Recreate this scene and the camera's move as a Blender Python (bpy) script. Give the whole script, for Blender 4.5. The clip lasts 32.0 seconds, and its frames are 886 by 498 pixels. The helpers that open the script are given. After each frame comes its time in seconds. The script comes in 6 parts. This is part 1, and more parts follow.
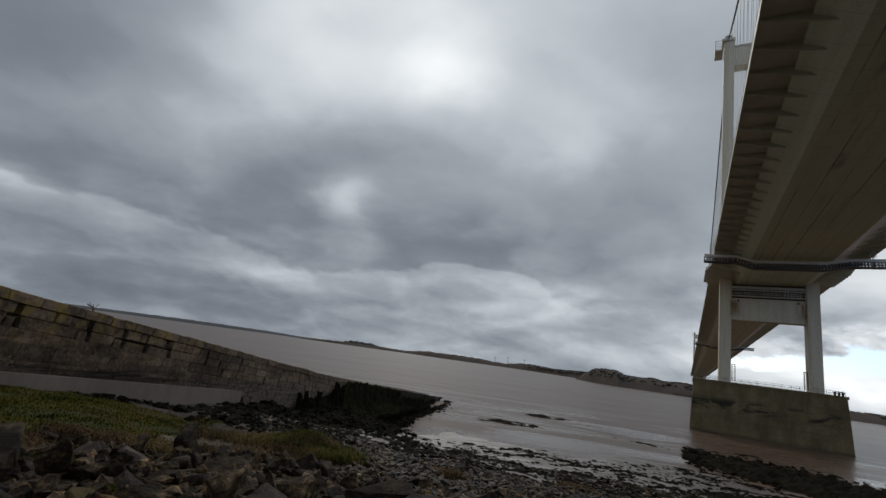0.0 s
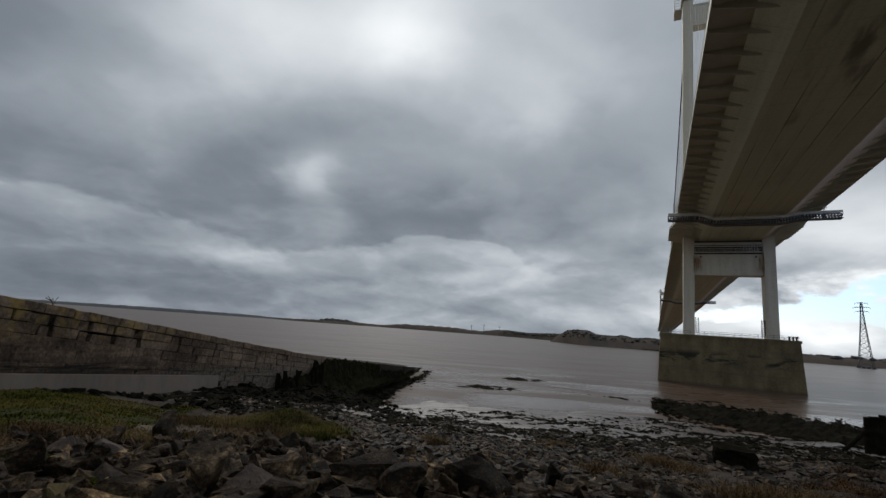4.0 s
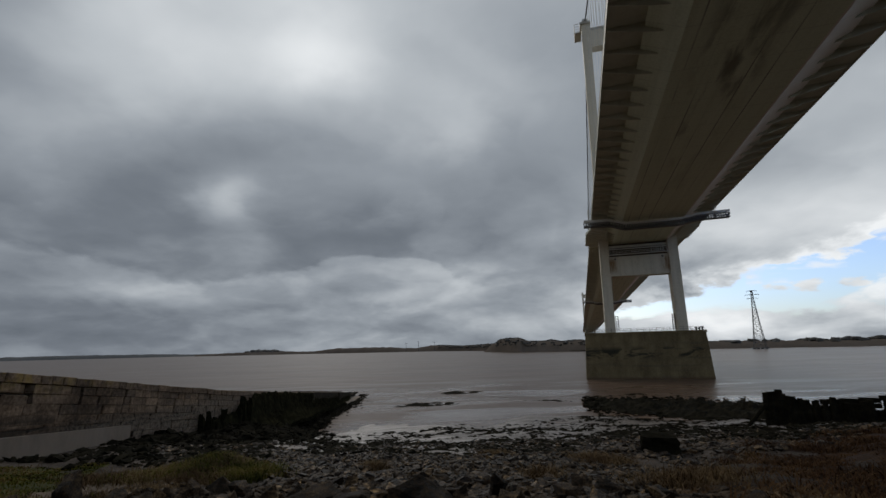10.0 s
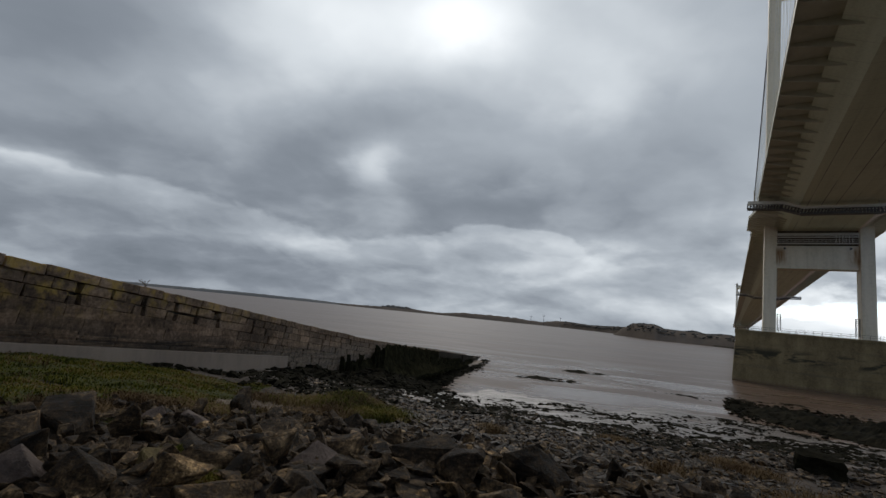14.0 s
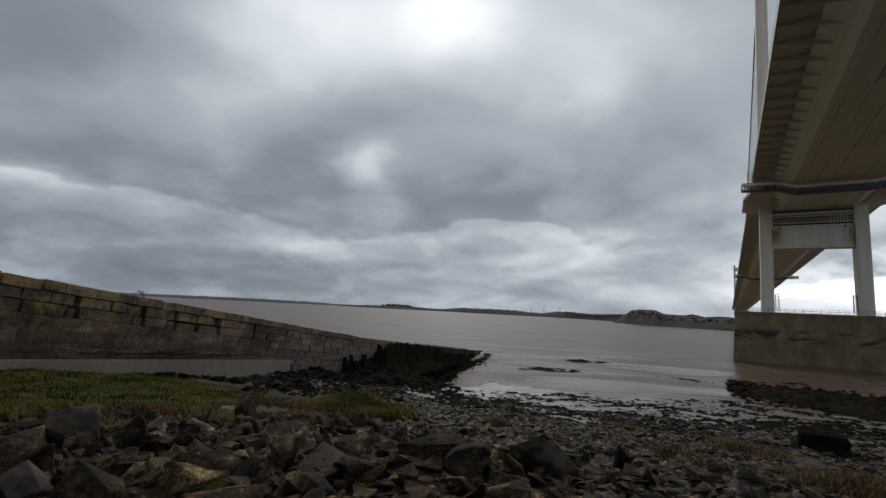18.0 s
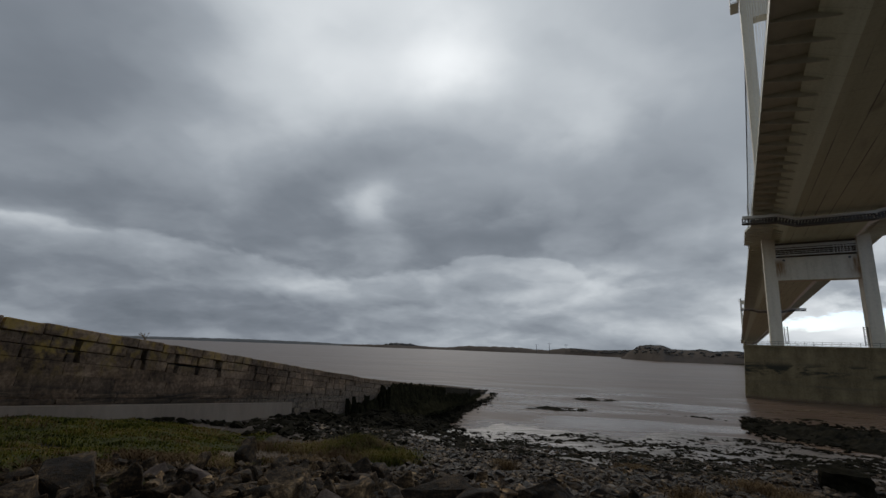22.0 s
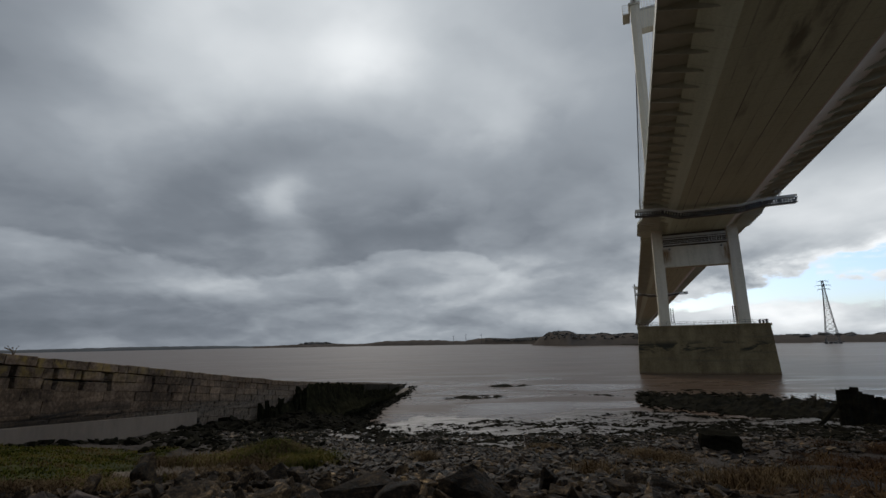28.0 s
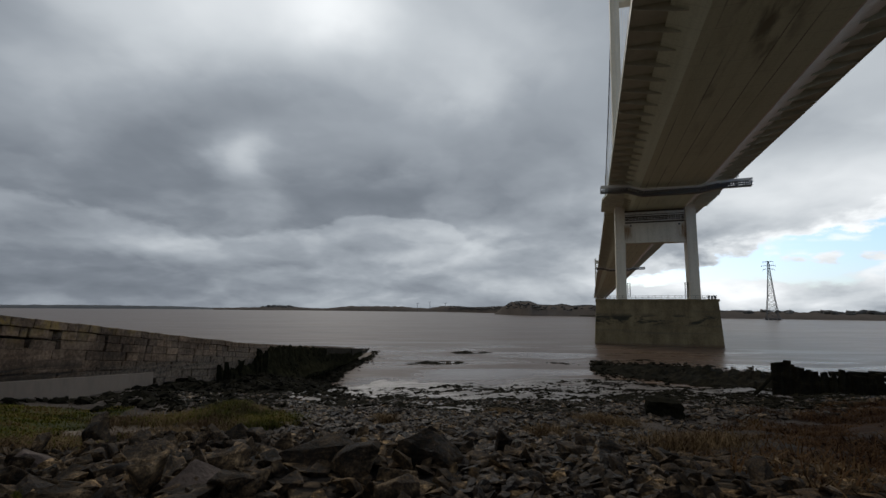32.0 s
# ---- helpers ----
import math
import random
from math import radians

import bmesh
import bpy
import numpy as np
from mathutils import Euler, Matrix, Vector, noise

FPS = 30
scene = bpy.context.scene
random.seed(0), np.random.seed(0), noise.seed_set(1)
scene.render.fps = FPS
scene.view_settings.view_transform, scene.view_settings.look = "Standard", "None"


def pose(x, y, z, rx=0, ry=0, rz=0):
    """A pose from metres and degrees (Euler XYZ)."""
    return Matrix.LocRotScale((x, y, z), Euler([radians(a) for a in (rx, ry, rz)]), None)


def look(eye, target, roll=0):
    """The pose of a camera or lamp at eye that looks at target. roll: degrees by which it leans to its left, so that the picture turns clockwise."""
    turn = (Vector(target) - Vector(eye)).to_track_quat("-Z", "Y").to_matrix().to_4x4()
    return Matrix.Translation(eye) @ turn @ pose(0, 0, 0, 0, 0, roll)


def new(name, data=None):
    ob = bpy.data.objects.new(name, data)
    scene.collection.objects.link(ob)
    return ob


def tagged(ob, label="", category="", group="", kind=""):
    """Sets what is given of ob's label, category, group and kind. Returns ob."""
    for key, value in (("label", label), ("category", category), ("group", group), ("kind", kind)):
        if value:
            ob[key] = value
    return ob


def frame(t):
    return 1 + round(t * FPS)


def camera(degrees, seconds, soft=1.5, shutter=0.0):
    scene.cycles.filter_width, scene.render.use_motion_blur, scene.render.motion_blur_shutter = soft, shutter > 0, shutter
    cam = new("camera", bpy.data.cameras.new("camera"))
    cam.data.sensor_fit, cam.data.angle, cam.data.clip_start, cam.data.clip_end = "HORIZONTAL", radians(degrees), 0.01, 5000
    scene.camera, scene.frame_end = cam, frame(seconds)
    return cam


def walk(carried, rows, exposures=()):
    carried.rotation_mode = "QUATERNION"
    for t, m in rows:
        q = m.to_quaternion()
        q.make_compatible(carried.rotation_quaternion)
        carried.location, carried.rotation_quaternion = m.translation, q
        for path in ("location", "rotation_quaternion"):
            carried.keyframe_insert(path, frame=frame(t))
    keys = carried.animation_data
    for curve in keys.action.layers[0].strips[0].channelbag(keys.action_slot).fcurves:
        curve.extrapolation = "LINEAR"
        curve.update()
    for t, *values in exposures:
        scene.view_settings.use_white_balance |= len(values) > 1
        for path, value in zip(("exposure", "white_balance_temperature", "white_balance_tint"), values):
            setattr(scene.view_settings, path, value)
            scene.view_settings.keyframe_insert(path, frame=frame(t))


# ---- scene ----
cam = camera(87.4, 32.0)
EYE = 10.65  # height of the lens over the low-tide water, which is z = 0
# seconds, turn to the left, tilt upwards, lean
ROWS = [
    (0.0, 7.17, 13.05, -7.64),
    (0.5, 4.13, 13.46, -6.67),
    (1.0, -2.00, 12.20, -3.86),
    (1.5, -2.93, 10.64, -3.21),
    (2.0, -1.21, 10.02, -3.59),
    (2.5, 0.96, 9.68, -3.86),
    (4.5, 4.54, 10.30, -4.01),
    (5.0, -0.57, 12.62, -2.15),
    (5.5, -3.52, 14.76, -0.65),
    (6.0, -0.93, 14.13, -1.06),
    (6.5, 1.61, 13.28, -1.73),
    (7.0, 3.26, 12.13, -1.81),
    (7.5, 3.93, 11.59, -1.99),
    (8.0, 3.20, 13.62, -1.70),
    (8.5, -0.00, 15.60, -0.28),
    (9.0, -2.46, 14.29, 0.65),
    (9.5, -3.32, 13.04, 1.34),
    (10.0, -3.54, 12.15, 1.36),
    (10.5, -0.47, 10.31, -0.54),
    (11.0, 4.30, 8.17, -2.15),
    (11.5, 6.85, 7.67, -1.89),
    (12.0, 8.16, 7.62, -2.64),
    (12.5, 9.48, 7.82, -3.49),
    (13.0, 10.62, 8.09, -4.04),
    (13.5, 11.30, 8.17, -4.99),
    (14.0, 11.54, 7.93, -5.55),
    (14.5, 10.97, 7.41, -5.12),
    (16.5, 11.74, 6.38, -4.14),
    (17.0, 11.80, 6.48, -3.48),
    (17.5, 11.39, 6.91, -2.79),
    (18.0, 11.57, 7.45, -2.83),
    (18.5, 12.51, 8.08, -3.29),
    (19.0, 13.74, 8.30, -3.37),
    (19.5, 15.66, 9.23, -3.10),
    (20.0, 15.37, 10.48, -2.85),
    (20.5, 14.53, 11.37, -2.61),
    (21.0, 13.99, 11.89, -2.46),
    (21.5, 13.42, 12.12, -2.37),
    (22.0, 12.04, 12.04, -1.98),
    (22.5, 10.57, 12.49, -1.57),
    (23.0, 8.49, 11.65, 0.53),
    (23.5, 12.65, 10.66, 2.40),
    (24.0, 16.14, 11.05, 1.94),
    (24.5, 18.22, 10.08, 1.78),
    (25.0, 16.43, 10.89, 1.68),
    (25.5, 10.12, 12.08, 2.05),
    (26.0, 6.26, 12.14, 2.33),
    (26.5, 3.67, 11.76, 2.87),
    (28.5, 2.45, 11.24, 0.62),
    (29.0, 3.50, 10.55, -0.62),
    (29.5, 3.85, 9.55, -1.22),
    (30.0, 2.28, 9.03, -0.64),
    (30.5, 0.25, 9.07, -0.08),
    (31.0, -0.74, 8.26, -0.08),
    (31.5, -1.36, 7.65, -0.39),
    (32.0, -2.21, 7.46, -0.43),
]
EXPOSURES = [(0.0, 0.05), (1.0, -0.13), (2.0, 0.05), (4.5, 0.05), (5.5, -0.25), (7.0, -0.05), (8.0, 0.02), (9.0, -0.28), (10.0, -0.2), (11.0, 0.28), (12.0, 0.28), (18.0, 0.28), (21.0, 0.14), (22.0, 0.0), (23.0, -0.02), (25.0, 0.2), (26.0, -0.12), (28.5, -0.04), (30.0, 0.03), (32.0, 0.05)]
walk(cam, [(t, pose(0, 0, EYE, 90 + tilt, lean, turn)) for t, turn, tilt, lean in ROWS], EXPOSURES)

# ---- sky, sun ----
SUN_AZ, SUN_EL = radians(-11), radians(36)
world = bpy.data.worlds.new("overcast_sky")
scene.world = world
world.use_nodes = True


class Graph:
    """Short hand for building node trees."""

    def __init__(self, tree):
        self.tree = tree
        tree.nodes.clear()

    def add(self, kind, inputs=None, **props):
        node = self.tree.nodes.new(kind)
        for k, v in props.items():
            setattr(node, k, v)
        for k, v in (inputs or {}).items():
            self.put(node.inputs[k], v)
        return node

    def put(self, socket, v):
        if isinstance(v, bpy.types.NodeSocket):
            self.tree.links.new(v, socket)
        elif isinstance(v, bpy.types.Node):
            self.tree.links.new(v.outputs[0], socket)
        else:
            socket.default_value = v

    def math(self, op, a, b=0.0, c=0.0, clamp=False):
        n = self.add("ShaderNodeMath", operation=op, use_clamp=clamp)
        for i, v in enumerate((a, b, c)):
            self.put(n.inputs[i], v)
        return n.outputs[0]

    def vmath(self, op, a, b=(0, 0, 0)):
        n = self.add("ShaderNodeVectorMath", operation=op)
        self.put(n.inputs[0], a)
        self.put(n.inputs[1], b)
        return n.outputs["Value"] if op in ("DOT_PRODUCT", "LENGTH") else n.outputs[0]

    def noise(self, vec, scale, detail=4.0, rough=0.55, distort=0.0):
        n = self.add("ShaderNodeTexNoise", {"Vector": vec, "Scale": scale, "Detail": detail, "Roughness": rough, "Distortion": distort})
        return n.outputs[0]

    def ramp(self, fac, stops, interp="LINEAR"):
        n = self.add("ShaderNodeValToRGB", {0: fac})
        n.color_ramp.interpolation = interp
        e = n.color_ramp.elements
        while len(e) < len(stops):
            e.new(0.5)
        for el, (p, c) in zip(e, stops):
            el.position = p
            el.color = (*c, 1) if len(c) == 3 else c
        return n.outputs[0]

    def mix(self, fac, a, b, blend="MIX"):
        n = self.add("ShaderNodeMix", data_type="RGBA", blend_type=blend)
        self.put(n.inputs[0], fac)
        for i, v in ((6, a), (7, b)):
            self.put(n.inputs[i], (*v, 1) if isinstance(v, tuple) and len(v) == 3 else v)
        return n.outputs[2]

    def span(self, v, a, b, c=0.0, d=1.0):
        n = self.add("ShaderNodeMapRange", {0: v, 1: a, 2: b, 3: c, 4: d}, interpolation_type="SMOOTHSTEP")
        return n.outputs[0]


g = Graph(world.node_tree)
way = g.add("ShaderNodeTexCoord").outputs["Generated"]
sep = g.add("ShaderNodeSeparateXYZ", {0: way})
up = g.math("MAXIMUM", sep.outputs[2], 0.0)
sky = g.add("ShaderNodeTexSky", sky_type="NISHITA", sun_disc=False, sun_elevation=SUN_EL, sun_rotation=SUN_AZ, air_density=1.0, dust_density=1.5)
# cloud deck seen in perspective, thicker and thinner, lit from the sun's side
east = g.math("MULTIPLY", g.math("ARCTAN2", sep.outputs[0], sep.outputs[1]), 57.2958)
rise = g.math("MULTIPLY", g.math("ARCSINE", sep.outputs[2]), 57.2958)
far = g.math("DIVIDE", 1.0, g.math("ADD", up, 0.28))
plane = g.add("ShaderNodeCombineXYZ", {0: g.math("MULTIPLY", sep.outputs[0], far), 1: g.math("MULTIPLY", sep.outputs[1], far), 2: 0.35}).outputs[0]
curl = g.add("ShaderNodeTexNoise", {"Vector": plane, "Scale": 1.7, "Detail": 5.0, "Roughness": 0.55})
curl_xyz = g.add("ShaderNodeSeparateXYZ", {0: curl.outputs[1]})
east_w = g.math("MULTIPLY_ADD", g.math("SUBTRACT", curl_xyz.outputs[0], 0.5), 16.0, east)
amount = g.math("MULTIPLY_ADD", up, 17.0, 2.0)
rise_w = g.math("MULTIPLY_ADD", g.math("SUBTRACT", curl_xyz.outputs[1], 0.5), amount, rise)
# bearing, height, half width, half height (degrees), brightening
HIGH = [
    (-10, 36, 8, 5.0, 0.38), (-11.5, 34, 5.0, 3.0, 0.06), (-25, 36.5, 17, 7.0, 0.30), (-64, 34, 14, 12, -0.10), (-5, 47, 45, 9, 0.22), (10, 30, 13, 8, 0.12), (-36, 28, 10, 4, 0.07), (-40, 38, 10, 8, 0.12), (-47, 28, 10, 7, -0.08), (-19, 24, 18, 4.2, -0.16), (50, 21, 15, 6, 0.14),
]
LOW = [
    (-42, 7, 24, 7, -0.15), (3, 19, 12, 5, -0.05), (-19.5, 17.8, 4.5, 3.0, 0.22), (-38, 14, 17, 3.4, -0.11), (-6, 13.5, 11, 3.2, -0.14), (-30, 6.1, 11, 1.2, 0.15), (-4, 6.0, 6, 1.1, 0.12), (4, 8.2, 5, 1.3, 0.15), (-58, 10.4, 8, 0.9, 0.15), (-38, 2.4, 17, 2.0, -0.10),
    # bearing 100 is out of view: brightness added to light the deck's right web
    (44, 12.5, 16, 4.0, 0.26), (41, 2.0, 17, 2.0, 0.18), (31, 2.8, 9, 1.6, 0.16), (14, 3.0, 10, 1.6, 0.12), (23, 5.0, 5, 3.0, 0.2), (100, 12, 40, 14, 0.3), (41, 5.5, 12, 3.0, 0.08),
]
MIDDLE = [
    (-12, 26, 13, 4.5, 0.13), (-57, 22, 8, 7, -0.15), (-33, 26, 8, 4.5, 0.14), (-24, 38, 13, 3, -0.13), (-27, 18, 8, 3, -0.16), (9, 18, 8, 7, -0.08), (6, 34, 8, 7, 0.08), (-42, 34, 8, 4.5, -0.12), (-9, 36, 5, 4.5, -0.08), (-18, 14, 5, 3, 0.09), (-42, 22, 5, 3, 0.08), (-3, 14, 5, 3, -0.08), (42, 10, 13, 3, 0.10), (-6, 22, 8, 4.5, 0.06), (-30, 32, 8, 3, 0.06), (45, 18, 13, 7, -0.06), (12, 26, 5, 4.5, -0.06), (3, 26, 5, 3, 0.05), (-54, 28, 5, 3, 0.05),
]
total = 0.0
for a, e, ra, re, gain in HIGH + MIDDLE + LOW:
    dx = g.math("MULTIPLY", g.math("SUBTRACT", east_w, a), 1 / ra)
    dy = g.math("MULTIPLY", g.math("SUBTRACT", rise_w, e), 1 / re)
    r2 = g.math("ADD", g.math("MULTIPLY", dx, dx), g.math("MULTIPLY", dy, dy))
    total = g.math("MULTIPLY_ADD", g.math("EXPONENT", g.math("MULTIPLY", r2, -1.0)), gain, total)
sundir = (math.sin(SUN_AZ) * math.cos(SUN_EL), math.cos(SUN_AZ) * math.cos(SUN_EL), math.sin(SUN_EL))
bent = g.vmath("ADD", plane, g.vmath("MULTIPLY", g.vmath("SUBTRACT", curl.outputs[1], (0.5, 0.5, 0.5)), (0.55, 0.55, 0.0)))
sunward = (0.16 * math.sin(SUN_AZ), -0.16 * math.cos(SUN_AZ), 0.0)
thick = g.noise(bent, 1.7, 4.0, 0.46)
thin = g.noise(g.vmath("ADD", bent, sunward), 1.7, 4.0, 0.46)
mid = g.noise(plane, 0.9, 2.0, 0.45)
puffs = g.noise(g.add("ShaderNodeCombineXYZ", {0: g.math("DIVIDE", east, 7.0), 1: g.math("DIVIDE", rise, 3.0), 2: 1.7}).outputs[0], 1.0, 6.0, 0.5, 0.2)
crisp = g.noise(g.add("ShaderNodeCombineXYZ", {0: g.math("DIVIDE", east, 2.2), 1: g.math("DIVIDE", rise, 1.1), 2: 4.2}).outputs[0], 1.0, 5.0, 0.55, 0.2)
rim = g.math("MULTIPLY", g.math("SUBTRACT", thick, thin), g.span(rise, 26.0, 7.0, 0.4, 0.62))
wisp = g.math("ADD", g.math("MULTIPLY", g.math("SUBTRACT", 0.5, thick), 0.26), g.math("ADD", rim, g.math("MULTIPLY", g.math("SUBTRACT", puffs, 0.5), g.span(rise, 22.0, 8.0, 0.03, 0.2))))
wisp = g.math("MULTIPLY_ADD", g.math("SUBTRACT", crisp, 0.5), g.span(rise, 16.0, 7.0, 0.0, 0.09), wisp)
heap = g.math("MULTIPLY", g.math("SUBTRACT", puffs, 0.48), g.math("MULTIPLY", g.span(east, 24.0, 34.0, 0.0, 0.9), g.span(rise, 12.0, 5.0)))
# ragged lower edge of the dark deck, brighter cloud beyond it
RIM = [(-58, 10.8), (-51, 10.6), (-45, 10.8), (-40, 10.3), (-35, 9.4), (-30, 8.8), (-24, 8.2), (-19, 9.0), (-14, 10.1), (-8, 11.3), (0, 11.3), (5, 9.2), (12, 7.0), (20, 6.0)]
edge = g.add("ShaderNodeFloatCurve", {1: g.math("DIVIDE", g.math("ADD", east, 90.0), 180.0)})
line = edge.mapping.curves[0]
for a, e in [(-90, 9.5)] + RIM + [(90, 6.0)]:
    if -90 < a < 90:
        line.points.new((a + 90) / 180, e / 20)
line.points[0].location, line.points[-1].location = (0.0, 0.475), (1.0, 0.3)
edge.mapping.update()
below = g.math("SUBTRACT", g.math("MULTIPLY_ADD", edge.outputs[0], 20.0, g.math("MULTIPLY", g.math("SUBTRACT", puffs, 0.5), 3.2)), rise)
glow = g.math("MULTIPLY", g.math("MULTIPLY", g.span(below, -0.25, 0.45), g.span(below, 4.2, 0.4)), g.span(east, 14.0, -2.0, 0.02, 0.12))
ceil_ = g.math("ADD", g.math("MULTIPLY_ADD", g.math("SUBTRACT", east, 30.0), 0.2, 5.4), g.math("MULTIPLY", g.math("MULTIPLY_ADD", g.math("SUBTRACT", crisp, 0.5), 0.6, g.math("SUBTRACT", puffs, 0.5)), 5.0))
white = g.math("MULTIPLY", g.span(g.math("SUBTRACT", ceil_, rise), -1.8, 0.3), g.math("MULTIPLY", g.span(east, 24.0, 31.0, 0.0, 0.3), g.span(rise, 2.5, 5.5, 0.1, 1.0)))
# unseen sky behind the camera, dimmed so that surfaces facing it darken
value = g.math("ADD", g.math("ADD", g.math("ADD", g.math("ADD", g.math("ADD", total, white), glow), heap), wisp), g.span(sep.outputs[1], 0.1, -0.5, 0.405, 0.33))
cloud = g.ramp(value, [(0.08, (0.120, 0.141, 0.168)), (0.26, (0.195, 0.221, 0.257)), (0.42, (0.325, 0.36, 0.402)), (0.60, (0.555, 0.595, 0.632)), (1.0, (1.0, 1.03, 1.05))])
# the break in the cloud, with blue sky behind
floor_ = g.math("ADD", g.math("MULTIPLY_ADD", g.math("SUBTRACT", puffs, 0.5), 3.0, 2.8), g.math("MULTIPLY", g.math("SUBTRACT", crisp, 0.5), 2.0))
gap = g.math("MULTIPLY", g.span(g.math("SUBTRACT", rise, floor_), -0.3, 0.4), g.span(g.math("SUBTRACT", ceil_, rise), -0.2, 0.5))
gap = g.math("MULTIPLY", gap, g.span(g.math("MULTIPLY_ADD", g.math("SUBTRACT", mid, 0.5), 10.0, east), 22.0, 26.0))
for a, e, ra, re in ((41.4, 5.2, 3.2, 0.8), (45.5, 5.1, 1.8, 0.6), (44.0, 7.9, 3.2, 0.7)):
    dx = g.math("MULTIPLY", g.math("SUBTRACT", east, a), 1 / ra)
    dy = g.math("MULTIPLY", g.math("SUBTRACT", rise, e), 1 / re)
    r2 = g.math("ADD", g.math("MULTIPLY", dx, dx), g.math("MULTIPLY_ADD", dy, dy, g.math("MULTIPLY", g.math("SUBTRACT", crisp, 0.42), 4.0)))
    gap = g.math("MULTIPLY", gap, g.span(r2, 0.25, 1.1))
clear = g.mix(1.0, sky, (0.128, 0.148, 0.19), "MULTIPLY")
lit = g.mix(g.math("MULTIPLY", gap, g.span(puffs, 0.66, 0.54, 0.1, 0.95)), cloud, clear)
bg = g.add("ShaderNodeBackground", {0: lit, 1: 1.0})
out = g.add("ShaderNodeOutputWorld", {0: bg.outputs[0]})

sun = new("sun", bpy.data.lights.new("sun", "SUN"))
sun.data.energy, sun.data.angle, sun.data.color = 0.8, radians(12), (1.0, 0.96, 0.9)
sun.matrix_world = look((0, 0, 300), tuple(Vector((0, 0, 300)) - Vector(sundir)))


# ---- materials ----
def material(name, colours, scale=1.0, rough=(0.7, 0.9), bump=0.3, fine=6.0, stretch=(1, 1, 1), metal=0.0, spec=0.5, per_object=0.0, per_island=0.0, dist=0.02):
    """Surface whose colour wanders between the given colours at two sizes, with relief."""
    m = bpy.data.materials.new(name)
    m.use_nodes = True
    q = Graph(m.node_tree)
    p = q.vmath("MULTIPLY", q.add("ShaderNodeNewGeometry").outputs["Position"], stretch)
    a = q.noise(p, scale, 5.0, 0.6)
    b = q.noise(p, scale * fine, 6.0, 0.65)
    f = q.math("ADD", q.math("MULTIPLY", a, 0.6), q.math("MULTIPLY", b, 0.4))
    n = len(colours) - 1
    col = q.ramp(f, [(0.32 + 0.36 * i / n, c) for i, c in enumerate(colours)])
    if per_object:
        r = q.add("ShaderNodeObjectInfo").outputs["Random"]
        col = q.mix(1.0, col, q.ramp(r, [(0.0, (1 - per_object,) * 3), (0.55, (1, 1, 1)), (0.85, (1.5, 1.38, 1.2)), (1.0, (2.3, 1.9, 1.3))]), "MULTIPLY")
    if per_island:
        r = q.add("ShaderNodeNewGeometry").outputs["Random Per Island"]
        col = q.mix(1.0, col, q.ramp(r, [(0.0, (1 - per_island,) * 3), (1.0, (1 + per_island,) * 3)]), "MULTIPLY")
    bm_ = q.add("ShaderNodeBump", {"Strength": bump, "Distance": dist, "Height": b})
    sh = q.add("ShaderNodeBsdfPrincipled", {"Base Color": col, "Roughness": q.span(b, 0.3, 0.7, rough[0], rough[1]), "Metallic": metal, "Normal": bm_.outputs[0], "Specular IOR Level": spec})
    q.add("ShaderNodeOutputMaterial", {0: sh.outputs[0]})
    return m


M_STEEL = material("pale_grey_painted_steel", [(0.40, 0.36, 0.29), (0.52, 0.48, 0.40), (0.58, 0.54, 0.46)], 0.12, (0.5, 0.7), 0.08, 9.0, (1, 1, 0.3))
M_SOFFIT = material("weathered_deck_paint", [(0.42, 0.40, 0.30), (0.54, 0.52, 0.40), (0.60, 0.58, 0.46)], 0.1, (0.5, 0.75), 0.1, 8.0)
M_PALE = material("off_white_service_paint", [(0.55, 0.52, 0.45), (0.68, 0.65, 0.58), (0.74, 0.71, 0.64)], 0.4, (0.5, 0.7), 0.1)
# brown of the shadow between portal beam and deck
M_PORTALSHADE = material("portal_shade_brown", [(0.05, 0.036, 0.022), (0.09, 0.066, 0.042), (0.13, 0.095, 0.06)], 0.5, (0.6, 0.8), 0.1)
M_DARKSTEEL = material("dark_steel", [(0.05, 0.05, 0.05), (0.09, 0.085, 0.08)], 1.0, (0.5, 0.7), 0.1)


